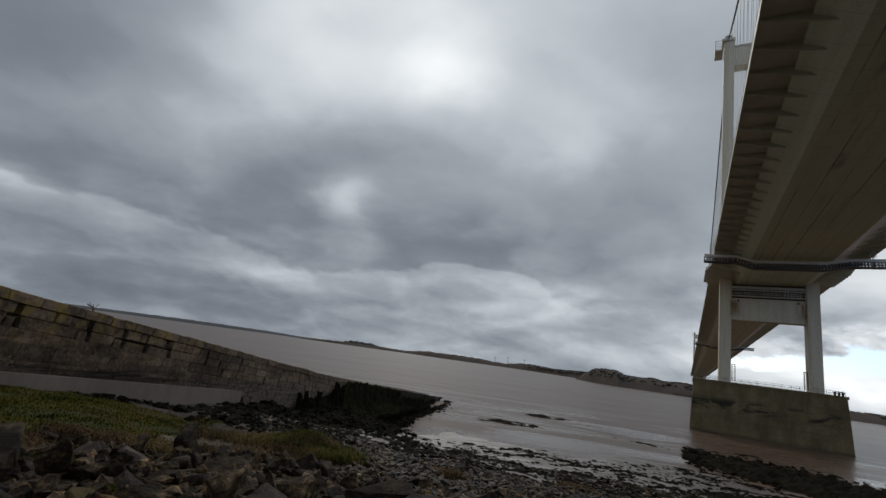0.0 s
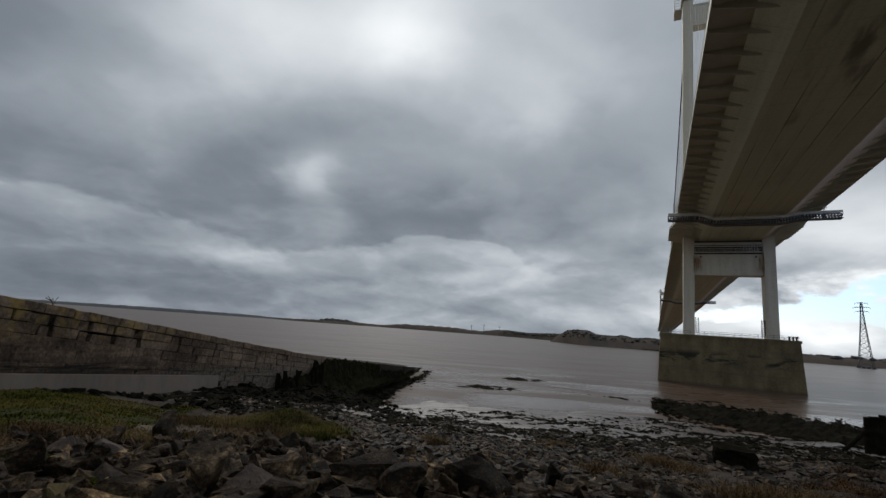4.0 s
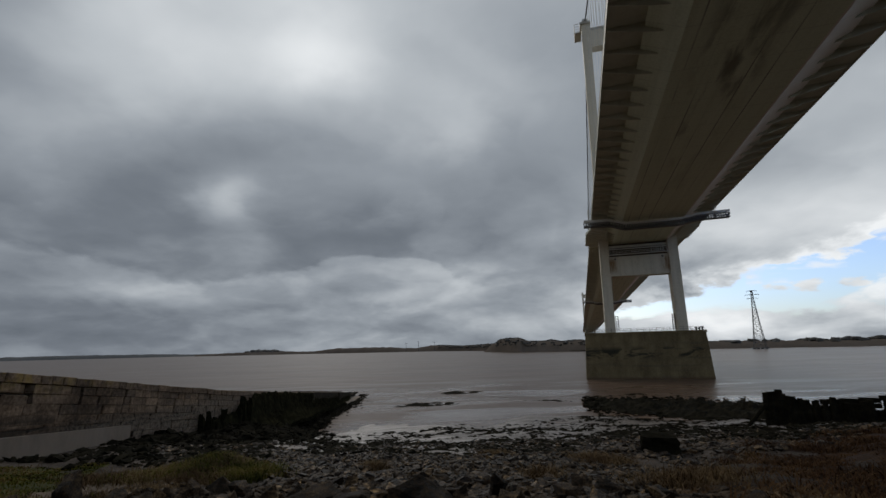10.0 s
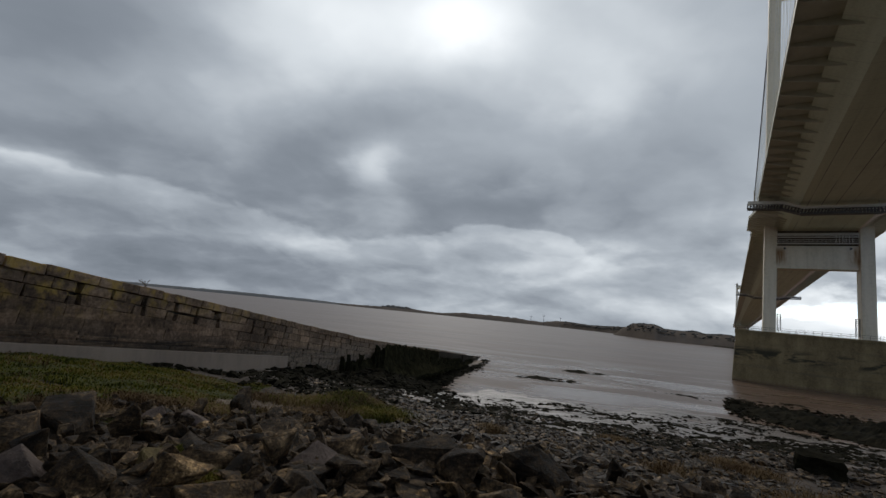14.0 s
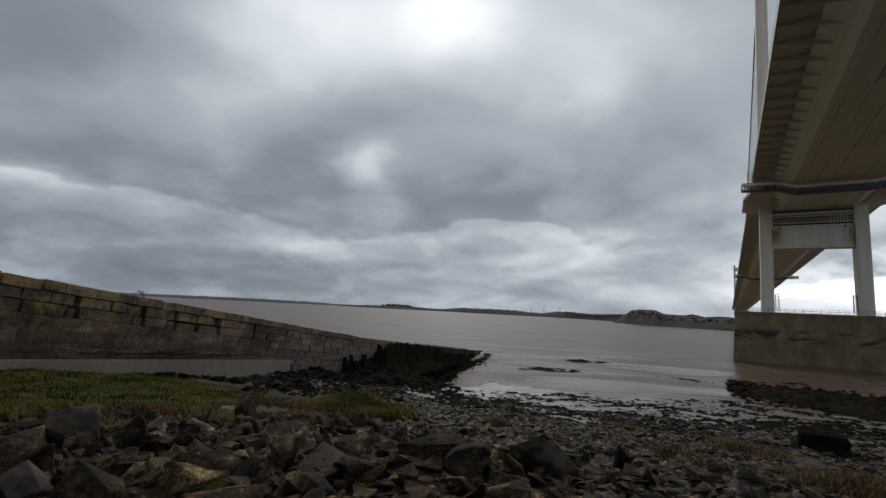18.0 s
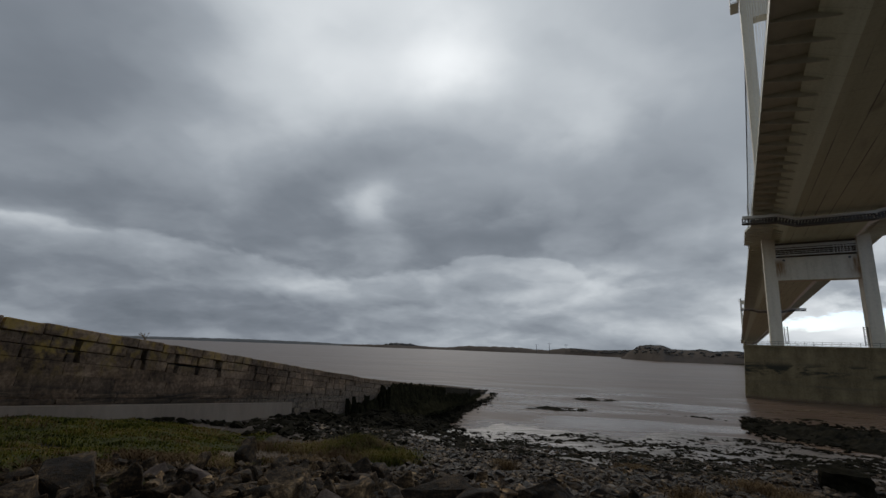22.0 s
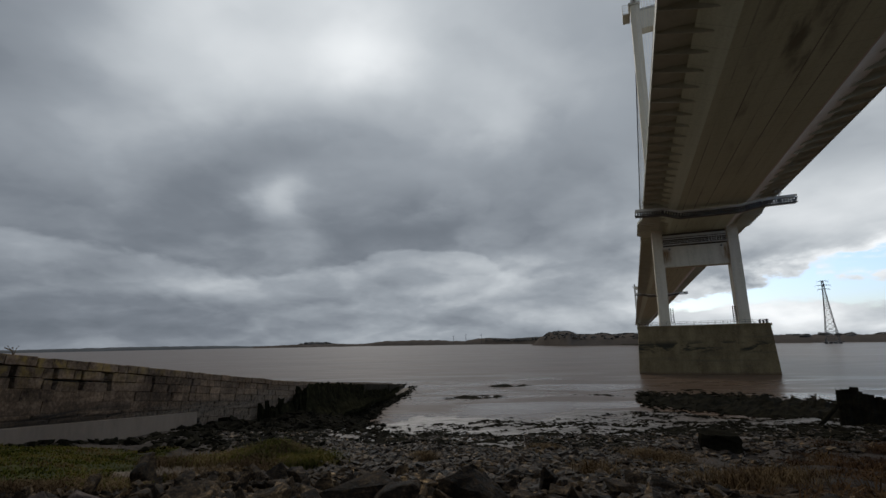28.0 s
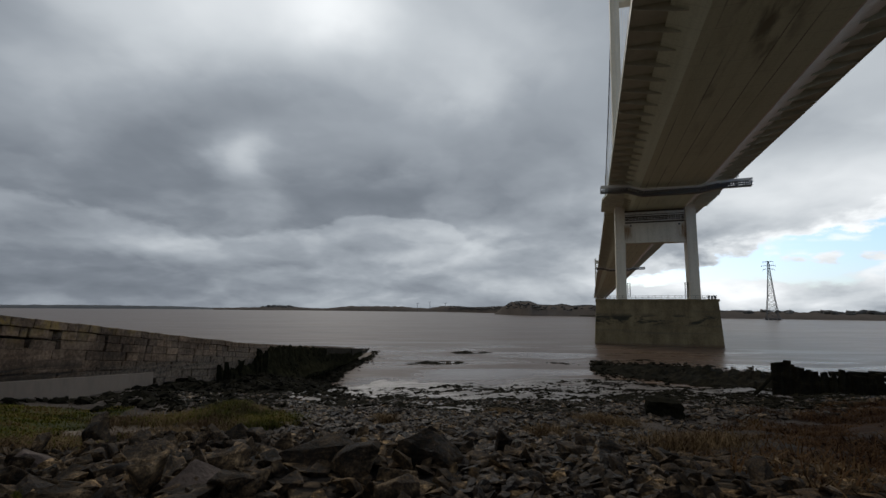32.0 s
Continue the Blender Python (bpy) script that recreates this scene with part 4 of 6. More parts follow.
def make_cables():
    for side in (-1, 1):
        p = side * 10.2
        cb = thing("suspension_cable", "dark main suspension cable slung over the tower tops", "cable", "main cables")
        pts = [B(p, TOWER - x, side_cable(x)) for x in range(0, 300, 15)]
        bm = bmesh.new()
        pipe(bm, pts, 0.26, 8)
        part("side_span", bm, M_DARKSTEEL, cb)
        bm = bmesh.new()
        pipe(bm, [B(p, TOWER + x, main_cable(x)) for x in np.linspace(0, 988, 60)], 0.26, 8)
        part("main_span", bm, M_DARKSTEEL, cb)
        deck = SOFFIT + 3.0
        x, n = 9.0, 0
        while x < 280:
            zt = side_cable(x)
            if zt > deck + 3:
                for dx in (-4.4, 4.4):
                    bm = bmesh.new()
                    tube(bm, B(p, TOWER - x, zt), B(side * 11.2, TOWER - x - dx, deck), 0.045, None, 4)
                    part("hanger", bm, M_STEEL, cb)
            x += 9.0
        bm = bmesh.new()
        x = 9.0
        while x < 980:
            zt = main_cable(x)
            if zt > deck + 2:
                for dx in (-4.4, 4.4):
                    tube(bm, B(p, TOWER + x, zt), B(side * 11.2, TOWER + x - dx, deck), 0.045, None, 3)
            x += 9.0
        tagged(part("main_span_hangers", bm, M_STEEL, cb), kind="stuff")


make_cables()

# ---- slipway wall ----
WALL_A = Vector((-19.56, 13.9, 0))
WALL_B = Vector((-13.6, 116.8, 0))
WALL_L = (WALL_B - WALL_A).length
WDIR = (WALL_B - WALL_A).normalized()
WOUT = Vector((WDIR.y, -WDIR.x, 0))  # towards the beach


def wall_top(l):
    if l < 34.2:
        return EYE + 0.55 - 0.1185 * l
    return EYE - 3.5 - (l - 34.2) * (EYE - 3.5 - 0.9) / (WALL_L - 34.2)


def wall_low(l):
    """Foot of the stone face, on the concrete skirt."""
    return EYE - 2.62 - 0.0895 * l


def W(l, out_, z):
    v = WALL_A + WDIR * l + WOUT * out_
    return Vector((v.x, v.y, z))


def wall_stone_material():
    m = bpy.data.materials.new("weathered_wall_stone")
    m.use_nodes = True
    q = Graph(m.node_tree)
    pos = q.add("ShaderNodeNewGeometry").outputs["Position"]
    up_ = q.vmath("DOT_PRODUCT", pos, (0, 0, 1))
    big_ = q.noise(q.vmath("MULTIPLY", pos, (0.25, 0.25, 0.5)), 1.0, 5.0, 0.6)
    fine = q.noise(pos, 5.0, 7.0, 0.68)
    drip = q.noise(q.vmath("MULTIPLY", pos, (0.8, 0.8, 0.12)), 1.0, 4.0, 0.6)
    lay_ = q.noise(q.vmath("MULTIPLY", pos, (0.12, 0.12, 2.6)), 1.0, 5.0, 0.62, 0.4)
    over = q.vmath("DOT_PRODUCT", pos, (0, 0.0895, 1))
    rnd = q.add("ShaderNodeObjectInfo").outputs["Random"]
    f = q.math("ADD", q.math("MULTIPLY", big_, 0.3), q.math("ADD", q.math("MULTIPLY", fine, 0.36), q.math("ADD", q.math("MULTIPLY", drip, 0.16), q.math("MULTIPLY", lay_, 0.18))))
    col = q.ramp(f, [(0.40, (0.034, 0.022, 0.014)), (0.5, (0.135, 0.088, 0.055)), (0.60, (0.30, 0.205, 0.135))])
    col = q.mix(1.0, col, q.ramp(rnd, [(0.0, (0.7, 0.7, 0.7)), (1.0, (1.32, 1.27, 1.2))]), "MULTIPLY")
    # black tide-washed layers over the skirt
    tide = q.math("MULTIPLY", q.span(q.math("MULTIPLY_ADD", big_, -0.6, over), 9.9, 9.4), q.span(lay_, 0.42, 0.56, 0.15, 0.85))
    col = q.mix(tide, col, (0.022, 0.018, 0.013))
    # ochre lichen above the reach of the tides
    spot = q.noise(pos, 1.3, 6.0, 0.7)
    lichen = q.math("MULTIPLY", q.span(spot, 0.46, 0.62), q.span(q.math("ADD", up_, q.math("MULTIPLY", big_, 1.6)), 9.3, 11.2))
    col = q.mix(q.math("MULTIPLY", lichen, 0.8), col, (0.34, 0.215, 0.05))
    bleached = q.math("MULTIPLY", q.span(q.math("ADD", up_, q.math("MULTIPLY", big_, 1.2)), 8.0, 6.8), q.span(fine, 0.36, 0.6, 0.1, 0.65))
    col = q.mix(bleached, col, (0.285, 0.215, 0.152))
    # black algae near the foot
    slime = q.span(q.math("ADD", up_, q.math("MULTIPLY", drip, -2.2)), 3.6, 2.4)
    col = q.mix(q.math("MULTIPLY", slime, 0.5), col, (0.03, 0.028, 0.02))
    nb = q.add("ShaderNodeBump", {"Strength": 1.0, "Distance": 0.05, "Height": fine})
    sh = q.add("ShaderNodeBsdfPrincipled", {"Base Color": col, "Roughness": 0.92, "Normal": nb.outputs[0], "Specular IOR Level": 0.25})
    q.add("ShaderNodeOutputMaterial", {0: sh.outputs[0]})
    return m


M_WALL = wall_stone_material()
M_MORTAR = material("dark_joint", [(0.02, 0.017, 0.013), (0.045, 0.038, 0.028)], 1.5, (0.9, 1.0), 0.5)
M_SKIRT = material("pale_concrete_skirt", [(0.17, 0.125, 0.088), (0.235, 0.176, 0.126), (0.28, 0.215, 0.157)], 0.4, (0.8, 0.95), 0.3, 9.0, (1, 1, 0.4))
slip = tagged(new("wall_slipway"), "old stone slipway wall running down into the water", "wall", kind="structure")


def wall_core():
    bm = bmesh.new()
    ls = [-24, -10, 0, 10, 20, 34.2, 50, 70, 90, WALL_L]
    rows = []
    for l in ls:
        t = wall_top(l) - 0.12
        rows.append([bm.verts.new(W(l, o, z)) for o, z in ((-0.4, -2.5), (-0.4, t), (-7.5, t - 0.05), (-7.5, -2.5))])
    for a, b in zip(rows, rows[1:]):
        for i in range(4):
            bm.faces.new((a[i], a[(i + 1) % 4], b[(i + 1) % 4], b[i]))
    bm.faces.new(rows[0])
    bm.faces.new(rows[-1][::-1])
    bmesh.ops.recalc_face_normals(bm, faces=bm.faces)
    part("core", bm, M_MORTAR, slip)
    bm = bmesh.new()
    rows = []
    for l in (-24, -8, 0, 6, 12, 18.9):
        t = wall_low(l)
        rows.append([bm.verts.new(W(l, o, z)) for o, z in ((-0.1, t - 3.5), (0.32, t - 3.5), (0.26, t - 0.04), (0.2, t), (-0.1, t))])
    for a, b in zip(rows, rows[1:]):
        for i in range(5):
            bm.faces.new((a[i], a[(i + 1) % 5], b[(i + 1) % 5], b[i]))
    bm.faces.new(rows[0])
    bm.faces.new(rows[-1][::-1])
    bmesh.ops.recalc_face_normals(bm, faces=bm.faces)
    part("skirt", bm, M_SKIRT, slip, "pale smooth concrete skirt")


wall_core()


def stone_mesh(rng, rough, worn):
    """A unit block with worn edges, centred."""
    bm = bmesh.new()
    bmesh.ops.create_cube(bm, size=1.0)
    bmesh.ops.bevel(bm, geom=bm.edges[:], offset=worn, segments=1, affect="EDGES")
    for v in bm.verts:
        v.co += Vector((rng.uniform(-1, 1), rng.uniform(-1, 1), rng.uniform(-1, 1))) * rough
    me = bpy.data.meshes.new("stone")
    bm.to_mesh(me)
    bm.free()
    me.materials.append(M_WALL)
    return me


def wall_stones():
    rng = random.Random(5)
    shapes = [stone_mesh(rng, 0.025, 0.05) for _ in range(9)]
    slabs = [stone_mesh(rng, 0.004, 0.012) for _ in range(5)]
    slots = (-3.8, 2.6, 5.9, 7.9, 9.4, 11.2, 14.6)  # open vertical gaps under the coping
    far_v, far_f = [], []

    def lay(name, l, ln, zc, h, out_, slope, smooth_=False):
        me = rng.choice(slabs if smooth_ else shapes)
        rot = Matrix((WDIR, WOUT, (0, 0, 1))).transposed().to_4x4()
        m = Matrix.Translation(W(l + ln / 2, out_ - 0.25, zc)) @ rot @ Matrix.Rotation(math.atan(slope), 4, "Y") @ Matrix.Rotation(radians(0 if smooth_ else rng.uniform(-0.8, 0.8)), 4, "Y") @ Matrix.Diagonal((ln * (0.998 if smooth_ else 0.975), 0.6, h * (0.998 if smooth_ else 0.96), 1))
        if l < 30 and l > -12:
            ob = new(name, me)
            ob.parent = slip
            ob.matrix_basis = m
        else:
            o = len(far_v)
            far_v.extend(m @ v.co for v in me.vertices)
            far_f.extend([tuple(o + i for i in p.vertices) for p in me.polygons])

    l = -24.0
    while l < WALL_L - 6:
        ln = rng.uniform(0.6, 1.5)
        slope = -(wall_top(l + ln) - wall_top(l)) / ln
        lay("coping_stone", l, ln, wall_top(l + ln / 2) - 0.22 + rng.uniform(-0.03, 0.03), 0.44, 0.10 + rng.uniform(-0.03, 0.05), slope)
        l += ln
    courses = [(0.44, 0.46), (0.90, 0.5), (1.40, 0.52), (1.92, 0.55), (2.47, 0.55), (3.02, 0.55), (3.57, 0.55)]
    for ci, (depth, h) in enumerate(courses):
        l = -24.0 + rng.uniform(0, 1)
        while l < WALL_L - 10:
            ln = rng.uniform(0.6, 1.5) if ci == 0 else (rng.uniform(1.3, 3.2) if l < 13 else rng.uniform(0.5, 1.5))
            zc = wall_top(l + ln / 2) - depth - h / 2
            if zc > (wall_low(l + ln / 2) - 0.2 if l < 18.9 else -0.2):
                cut = [s_ for s_ in slots if ci < 2 and l < s_ < l + ln + 0.3]
                step_ = 0.0
                if cut:
                    ln, step_ = max(0.3, cut[0] - 0.1 - l), 0.22
                out_ = rng.uniform(-0.05, 0.05) if ci == 0 else rng.uniform(-0.012, 0.008)
                if rng.random() < (0.05 if ci == 0 else 0.006):
                    out_ -= 0.22
                slope = -(wall_top(l + ln) - wall_top(l)) / ln
                lay("wall_stone", l, ln, zc, h, out_ + (rng.uniform(-0.05, 0.05) if l > 13 else 0.0), slope, ci > 1 and l < 13)
                l += step_
            l += ln
    # thin worn ledges over the skirt
    for up_, h, out_ in ((0.02, 0.2, 0.10), (0.30, 0.15, 0.06)):
        l = -24.0
        while l < 27:
            ln = rng.uniform(1.6, 3.4)
            lay("ledge_stone", l, ln, wall_low(l + ln / 2) + up_ + h / 2, h, out_ + rng.uniform(-0.04, 0.03), 0.0895)
            l += ln
    ob = raw("far_stones", far_v, far_f, M_WALL, slip)
    tagged(ob, kind="stuff")


wall_stones()


# ---- rocks ----
def hull(rng, n=11, flat_=0.6, fine=True):
    """A broken angular stone, about one across."""
    bm = bmesh.new()
    for _ in range(n):
        v = Vector((rng.gauss(0, 1), rng.gauss(0, 1), rng.gauss(0, 1))).normalized()
        v = Vector((max(-0.72, min(0.72, v.x)), max(-0.6, min(0.6, v.y)), max(-0.55, min(0.55, v.z)))) * rng.uniform(0.75, 1.0)
        bm.verts.new((v.x * 0.7, v.y * 0.6, v.z * flat_))
    res = bmesh.ops.convex_hull(bm, input=bm.verts[:])
    bmesh.ops.delete(bm, geom=list({e for e in res["geom_interior"] if isinstance(e, bmesh.types.BMVert)}), context="VERTS")
    bmesh.ops.dissolve_limit(bm, angle_limit=0.25, verts=bm.verts[:], edges=bm.edges[:])
    bmesh.ops.bevel(bm, geom=bm.edges[:], offset=0.016, segments=1, affect="EDGES")
    bmesh.ops.triangulate(bm, faces=bm.faces[:])
    if fine:
        bmesh.ops.subdivide_edges(bm, edges=[e for e in bm.edges if e.calc_length() > 0.12], cuts=2, use_grid_fill=True)
        off = Vector((rng.uniform(0, 90), 0, 0))
        for v in bm.verts:
            v.co += noise.noise_vector(v.co * 3.2 + off) * 0.03 + noise.noise_vector(v.co * 9.0 + off) * 0.024
        bmesh.ops.triangulate(bm, faces=bm.faces[:])
    return bm


RNG = random.Random(11)
ROCKS = []
for _k in range(22):
    _bm = hull(RNG, RNG.randint(9, 15), RNG.uniform(0.26, 0.55))
    _me = bpy.data.meshes.new("rock")
    _bm.to_mesh(_me)
    _bm.free()
    _me.materials.append(M_ROCK)
    ROCKS.append(_me)
LITE = []
for _k in range(16):
    _bm = bmesh.new()
    for _ in range(9):
        _v = Vector((RNG.gauss(0, 1), RNG.gauss(0, 1), RNG.gauss(0, 1))).normalized()
        _bm.verts.new((_v.x * 0.55, _v.y * 0.5, _v.z * 0.26))
    _r = bmesh.ops.convex_hull(_bm, input=_bm.verts[:])
    bmesh.ops.delete(_bm, geom=list({e for e in _r["geom_interior"] if isinstance(e, bmesh.types.BMVert)}), context="VERTS")
    _bm.verts.index_update()
    LITE.append((np.array([v.co[:] for v in _bm.verts]), [tuple(v.index for v in f.verts) for f in _bm.faces]))
    _bm.free()


def polar(a, d):
    return d * math.sin(radians(a)), d * math.cos(radians(a))


def rock_thing(x, y, size, rng, mat=None, sink=0.25, tilt=22, squash=1.0, me=None):
    me = me or rng.choice(ROCKS)
    ob = new("rock", me)
    r = Euler((radians(rng.gauss(0, tilt)), radians(rng.gauss(0, tilt)), rng.uniform(0, 6.28))).to_matrix().to_4x4()
    m = r @ Matrix.Diagonal((size, size * rng.uniform(0.75, 1.0), size * squash, 1))
    low = min((m @ v.co).z for v in me.vertices)
    high = max((m @ v.co).z for v in me.vertices)
    z = shore(x, y) - low - (high - low) * sink
    ob.matrix_basis = Matrix.Translation((x, y, z)) @ m
    return ob


def green_edge(a):
    """Distance at which the turf begins at this bearing, on the left."""
    return lerp(a, [(-70, 9.5), (-50, 11.5), (-36, 12.5), (-28, 14.0), (-22, 17.0)])


def wedge_rock():
    """A tall wedge of rock with one sloping top."""
    bm = bmesh.new()
    for p in ((-0.5, -0.35, -0.3), (0.55, -0.35, -0.3), (0.5, 0.4, -0.3), (-0.45, 0.4, -0.3), (-0.42, -0.25, 0.34), (-0.12, 0.1, 0.46), (0.15, -0.32, 0.16), (0.47, 0.1, -0.06), (0.1, 0.35, 0.22)):
        bm.verts.new(p)
    bmesh.ops.convex_hull(bm, input=bm.verts[:])
    bmesh.ops.bevel(bm, geom=bm.edges[:], offset=0.03, segments=1, affect="EDGES")
    bmesh.ops.triangulate(bm, faces=bm.faces[:])
    bmesh.ops.subdivide_edges(bm, edges=[e for e in bm.edges if e.calc_length() > 0.12], cuts=3, use_grid_fill=True)
    for v in bm.verts:
        v.co += noise.noise_vector(v.co * 2.6) * 0.05 + noise.noise_vector(v.co * 8.0) * 0.03
    bmesh.ops.triangulate(bm, faces=bm.faces[:])
    me = bpy.data.meshes.new("rock")
    bm.to_mesh(me)
    bm.free()
    return me


def boulders():
    rng = random.Random(21)
    placed = []
    # the single stones that stand out
    dark, ochre, pink = ("large dark angular boulder among the riprap", M_DARKROCK), ("lichen-yellowed angular rock among the riprap", M_OCHRE), ("pale pinkish angular rock among the riprap", M_PINKROCK)
    plain = ("large brown angular boulder among the riprap", M_ROCK)
    special = [(1.2, 5.2, 0.84, 1.3, dark), (12.2, 5.6, 0.62, 0.8, plain), (17.0, 6.2, 0.5, 0.8, dark), (-47.6, 8.8, 1.35, 0.85, plain), (-21, 5.2, 0.62, 0.9, plain), (-16, 5.6, 0.5, 0.8, dark), (-12.5, 5.0, 0.75, 0.8, plain),
               (-8.0, 7.6, 0.6, 0.9, dark), (-3.8, 6.6, 0.55, 0.9, plain), (-33.3, 13.2, 0.95, 1.4, dark), (-38, 10.2, 0.75, 1.0, pink), (-53, 6.0, 0.9, 0.8, plain), (-27.5, 6.4, 0.45, 0.9, plain), (5.5, 8.2, 0.5, 0.8, plain),
               (27, 6.5, 0.5, 0.8, dark), (22, 7.0, 0.7, 0.5, plain), (-30, 8.4, 0.9, 0.6, plain), (-40.4, 5.2, 0.55, 0.9, ochre), (-24.5, 4.8, 0.6, 0.5, pink), (-51, 5.0, 0.5, 0.8, pink), (-42, 11.0, 0.6, 0.9, pink), (-28, 11.0, 0.85, 0.45, dark), (-20, 10.5, 0.8, 0.45, plain), (3, 10.2, 0.55, 0.7, dark), (10, 9.0, 0.5, 0.7, dark)]
    for a, d, s, q, (label, mat) in special:
        x, y = polar(a, d)
        me = (wedge_rock() if d == 5.2 and a > 0 else rng.choice(ROCKS)).copy()
        me.materials.clear()
        me.materials.append(mat)
        ob = tagged(rock_thing(x, y, s, rng, sink=0.2, tilt=14, squash=q, me=me), label, "rock", "riprap boulders")
        if d == 5.2 and a > 0:
            ob.matrix_basis = pose(x, y, shore(x, y) + 0.06, 3, 4, -6) @ Matrix.Diagonal((s, s, s * 0.84, 1))
        placed.append((x, y, s * 0.5))
    tries = 0
    while len(placed) < 300 and tries < 40000:
        tries += 1
        a = rng.uniform(-68, 64)
        d = math.sqrt(rng.uniform(3.2 ** 2, 13.5 ** 2))
        limit = green_edge(a) + 0.3 if a < -18 else lerp(a, [(-18, 10.5), (0, 9.0), (18, 8.2), (24, 7.0), (32, 5.2), (64, 5.2)])
        if d > limit:
            continue
        if a > 6 and rng.random() < 0.72:
            continue
        s = rng.choice((0.26, 0.32, 0.38, 0.44, 0.5, 0.6)) * rng.uniform(0.85, 1.15)
        if a > 2:
            s *= 0.8
        x, y = polar(a, d)
        if any((x - px) ** 2 + (y - py) ** 2 < (0.58 * (s * 0.5 + ps)) ** 2 for px, py, ps in placed):
            continue
        tagged(rock_thing(x, y, s, rng, sink=rng.uniform(0.1, 0.32)), "dark angular boulder lying among the riprap", "rock", "riprap boulders")
        placed.append((x, y, s * 0.5))


boulders()


def scatter(name, label, count, place, size, mat, seed, flat_=1.0, tilt=14, sink=0.3, stretch=1.0, floor=-9.0, lift=None):
    """Many loose stones in one mesh."""
    rng = np.random.default_rng(seed)
    verts, faces, o = [], [], 0
    made = 0
    while made < count:
        p = place(rng)
        made += 1
        if p is None:
            continue
        x, y = p
        v0, f0 = LITE[rng.integers(len(LITE))]
        s = size(rng, x, y)
        e = Euler((radians(rng.normal(0, tilt)), radians(rng.normal(0, tilt)), rng.uniform(0, 6.28)))
        mt = np.array(e.to_matrix())
        v = (v0 * np.array((s * stretch, s * rng.uniform(0.7, 1.0), s * flat_ * rng.uniform(0.7, 1.3)))) @ mt.T
        h = v[:, 2].max() - v[:, 2].min()
        v = v + np.array((x, y, max(floor, shore(x, y)) + (lift(x, y) if lift else 0.0) - v[:, 2].min() - h * sink))
        verts.append(v)
        faces.extend([tuple(i + o for i in f) for f in f0])
        o += len(v)
    me = bpy.data.meshes.new(name)
    me.from_pydata(np.concatenate(verts).tolist(), [], faces)
    me.materials.append(mat)
    return tagged(new(name, me), label, "stones", kind="stuff")


def in_shingle(rng):
    if rng.random() < 0.12:
        return polar(rng.uniform(-180, 180), math.sqrt(rng.uniform(0.8, 5.0 ** 2)))
    a = rng.uniform(-66, 62)
    d = math.sqrt(rng.uniform(3.0 ** 2, 15.0 ** 2))
    if a < -24 and d > green_edge(a):
        return None
    if a > 26 and d > 9.5:
        return None
    return polar(a, d)


scatter("shingle", "small broken stones between the boulders", 9000, in_shingle, lambda r, x, y: r.uniform(0.07, 0.30), M_SHINGLE, 3, 1.0)


def rubble():
    """Middling broken stones that fill the gaps of the riprap."""
    rng = random.Random(77)
    shapes = []
    for _ in range(14):
        bm = hull(rng, rng.randint(9, 13), rng.uniform(0.32, 0.55), False)
        bm.verts.index_update()
        shapes.append(([v.co.copy() for v in bm.verts], [tuple(v.index for v in f.verts) for f in bm.faces]))
        bm.free()
    verts, faces = [], []
    for _ in range(4200):
        a = rng.uniform(-68, 64)
        d = math.sqrt(rng.uniform(3.0 ** 2, 14.5 ** 2))
        limit = green_edge(a) + 0.6 if a < -18 else lerp(a, [(-18, 13), (0, 12), (18, 10.5), (24, 8.8), (40, 8.6), (64, 8.6)])
        if d > limit:
            continue
        if a > 4 and rng.random() < 0.75:
            continue
        x, y = polar(a, d)
        s = 0.12 + 0.34 * rng.random() ** 1.7
        m = Euler((rng.gauss(0, 0.4), rng.gauss(0, 0.4), rng.uniform(0, 6.28))).to_matrix() @ Matrix.Diagonal((s, s * rng.uniform(0.7, 1), s * rng.uniform(0.6, 1.1)))
        v0, f0 = rng.choice(shapes)
        pts = [m @ v for v in v0]
        low = min(p.z for p in pts)
        z = shore(x, y) - low - 0.2 * s
        o = len(verts)
        verts += [(x + p.x, y + p.y, z + p.z) for p in pts]
        faces += [tuple(i + o for i in f) for f in f0]
    tagged(raw("rubble", verts, faces, M_SHINGLE), "broken dark rubble packed between the boulders", "stones", kind="stuff")


rubble()


def in_beach(rng):
    a = rng.uniform(-27, 50)
    d = 3.6 + 38.4 * rng.uniform(0, 1) ** 1.3
    if d < 8 and a < 3:
        return None
    if a < -14 and d < 24 and noise.noise(Vector((a * 0.3, d * 0.2, 0))) > -0.1:
        return None
    x, y = polar(a, d)
    if d > 14 and noise.fractal(Vector((x * 0.22, y * 0.4, 5)), 1.0, 2.0, 3) < (-0.5 if d < 27 else -0.15):
        return None
    if a > 26 and d < lerp(a, [(26, 10.0), (29, 13.5), (32, 17.5), (37, 23), (42, 27), (50, 34)]):
        return None
    return polar(a, d)


scatter("beach_stones", "flat grey stones strewn over the upper beach", 42000, in_beach, lambda r, x, y: (0.05 + 0.30 * r.uniform(0, 1) ** 3.2) * min(1.0, 0.35 + math.hypot(x, y) / 15) * (1 + 0.012 * math.hypot(x, y)), M_BEACH, 4, 0.95, 13, 0.2)


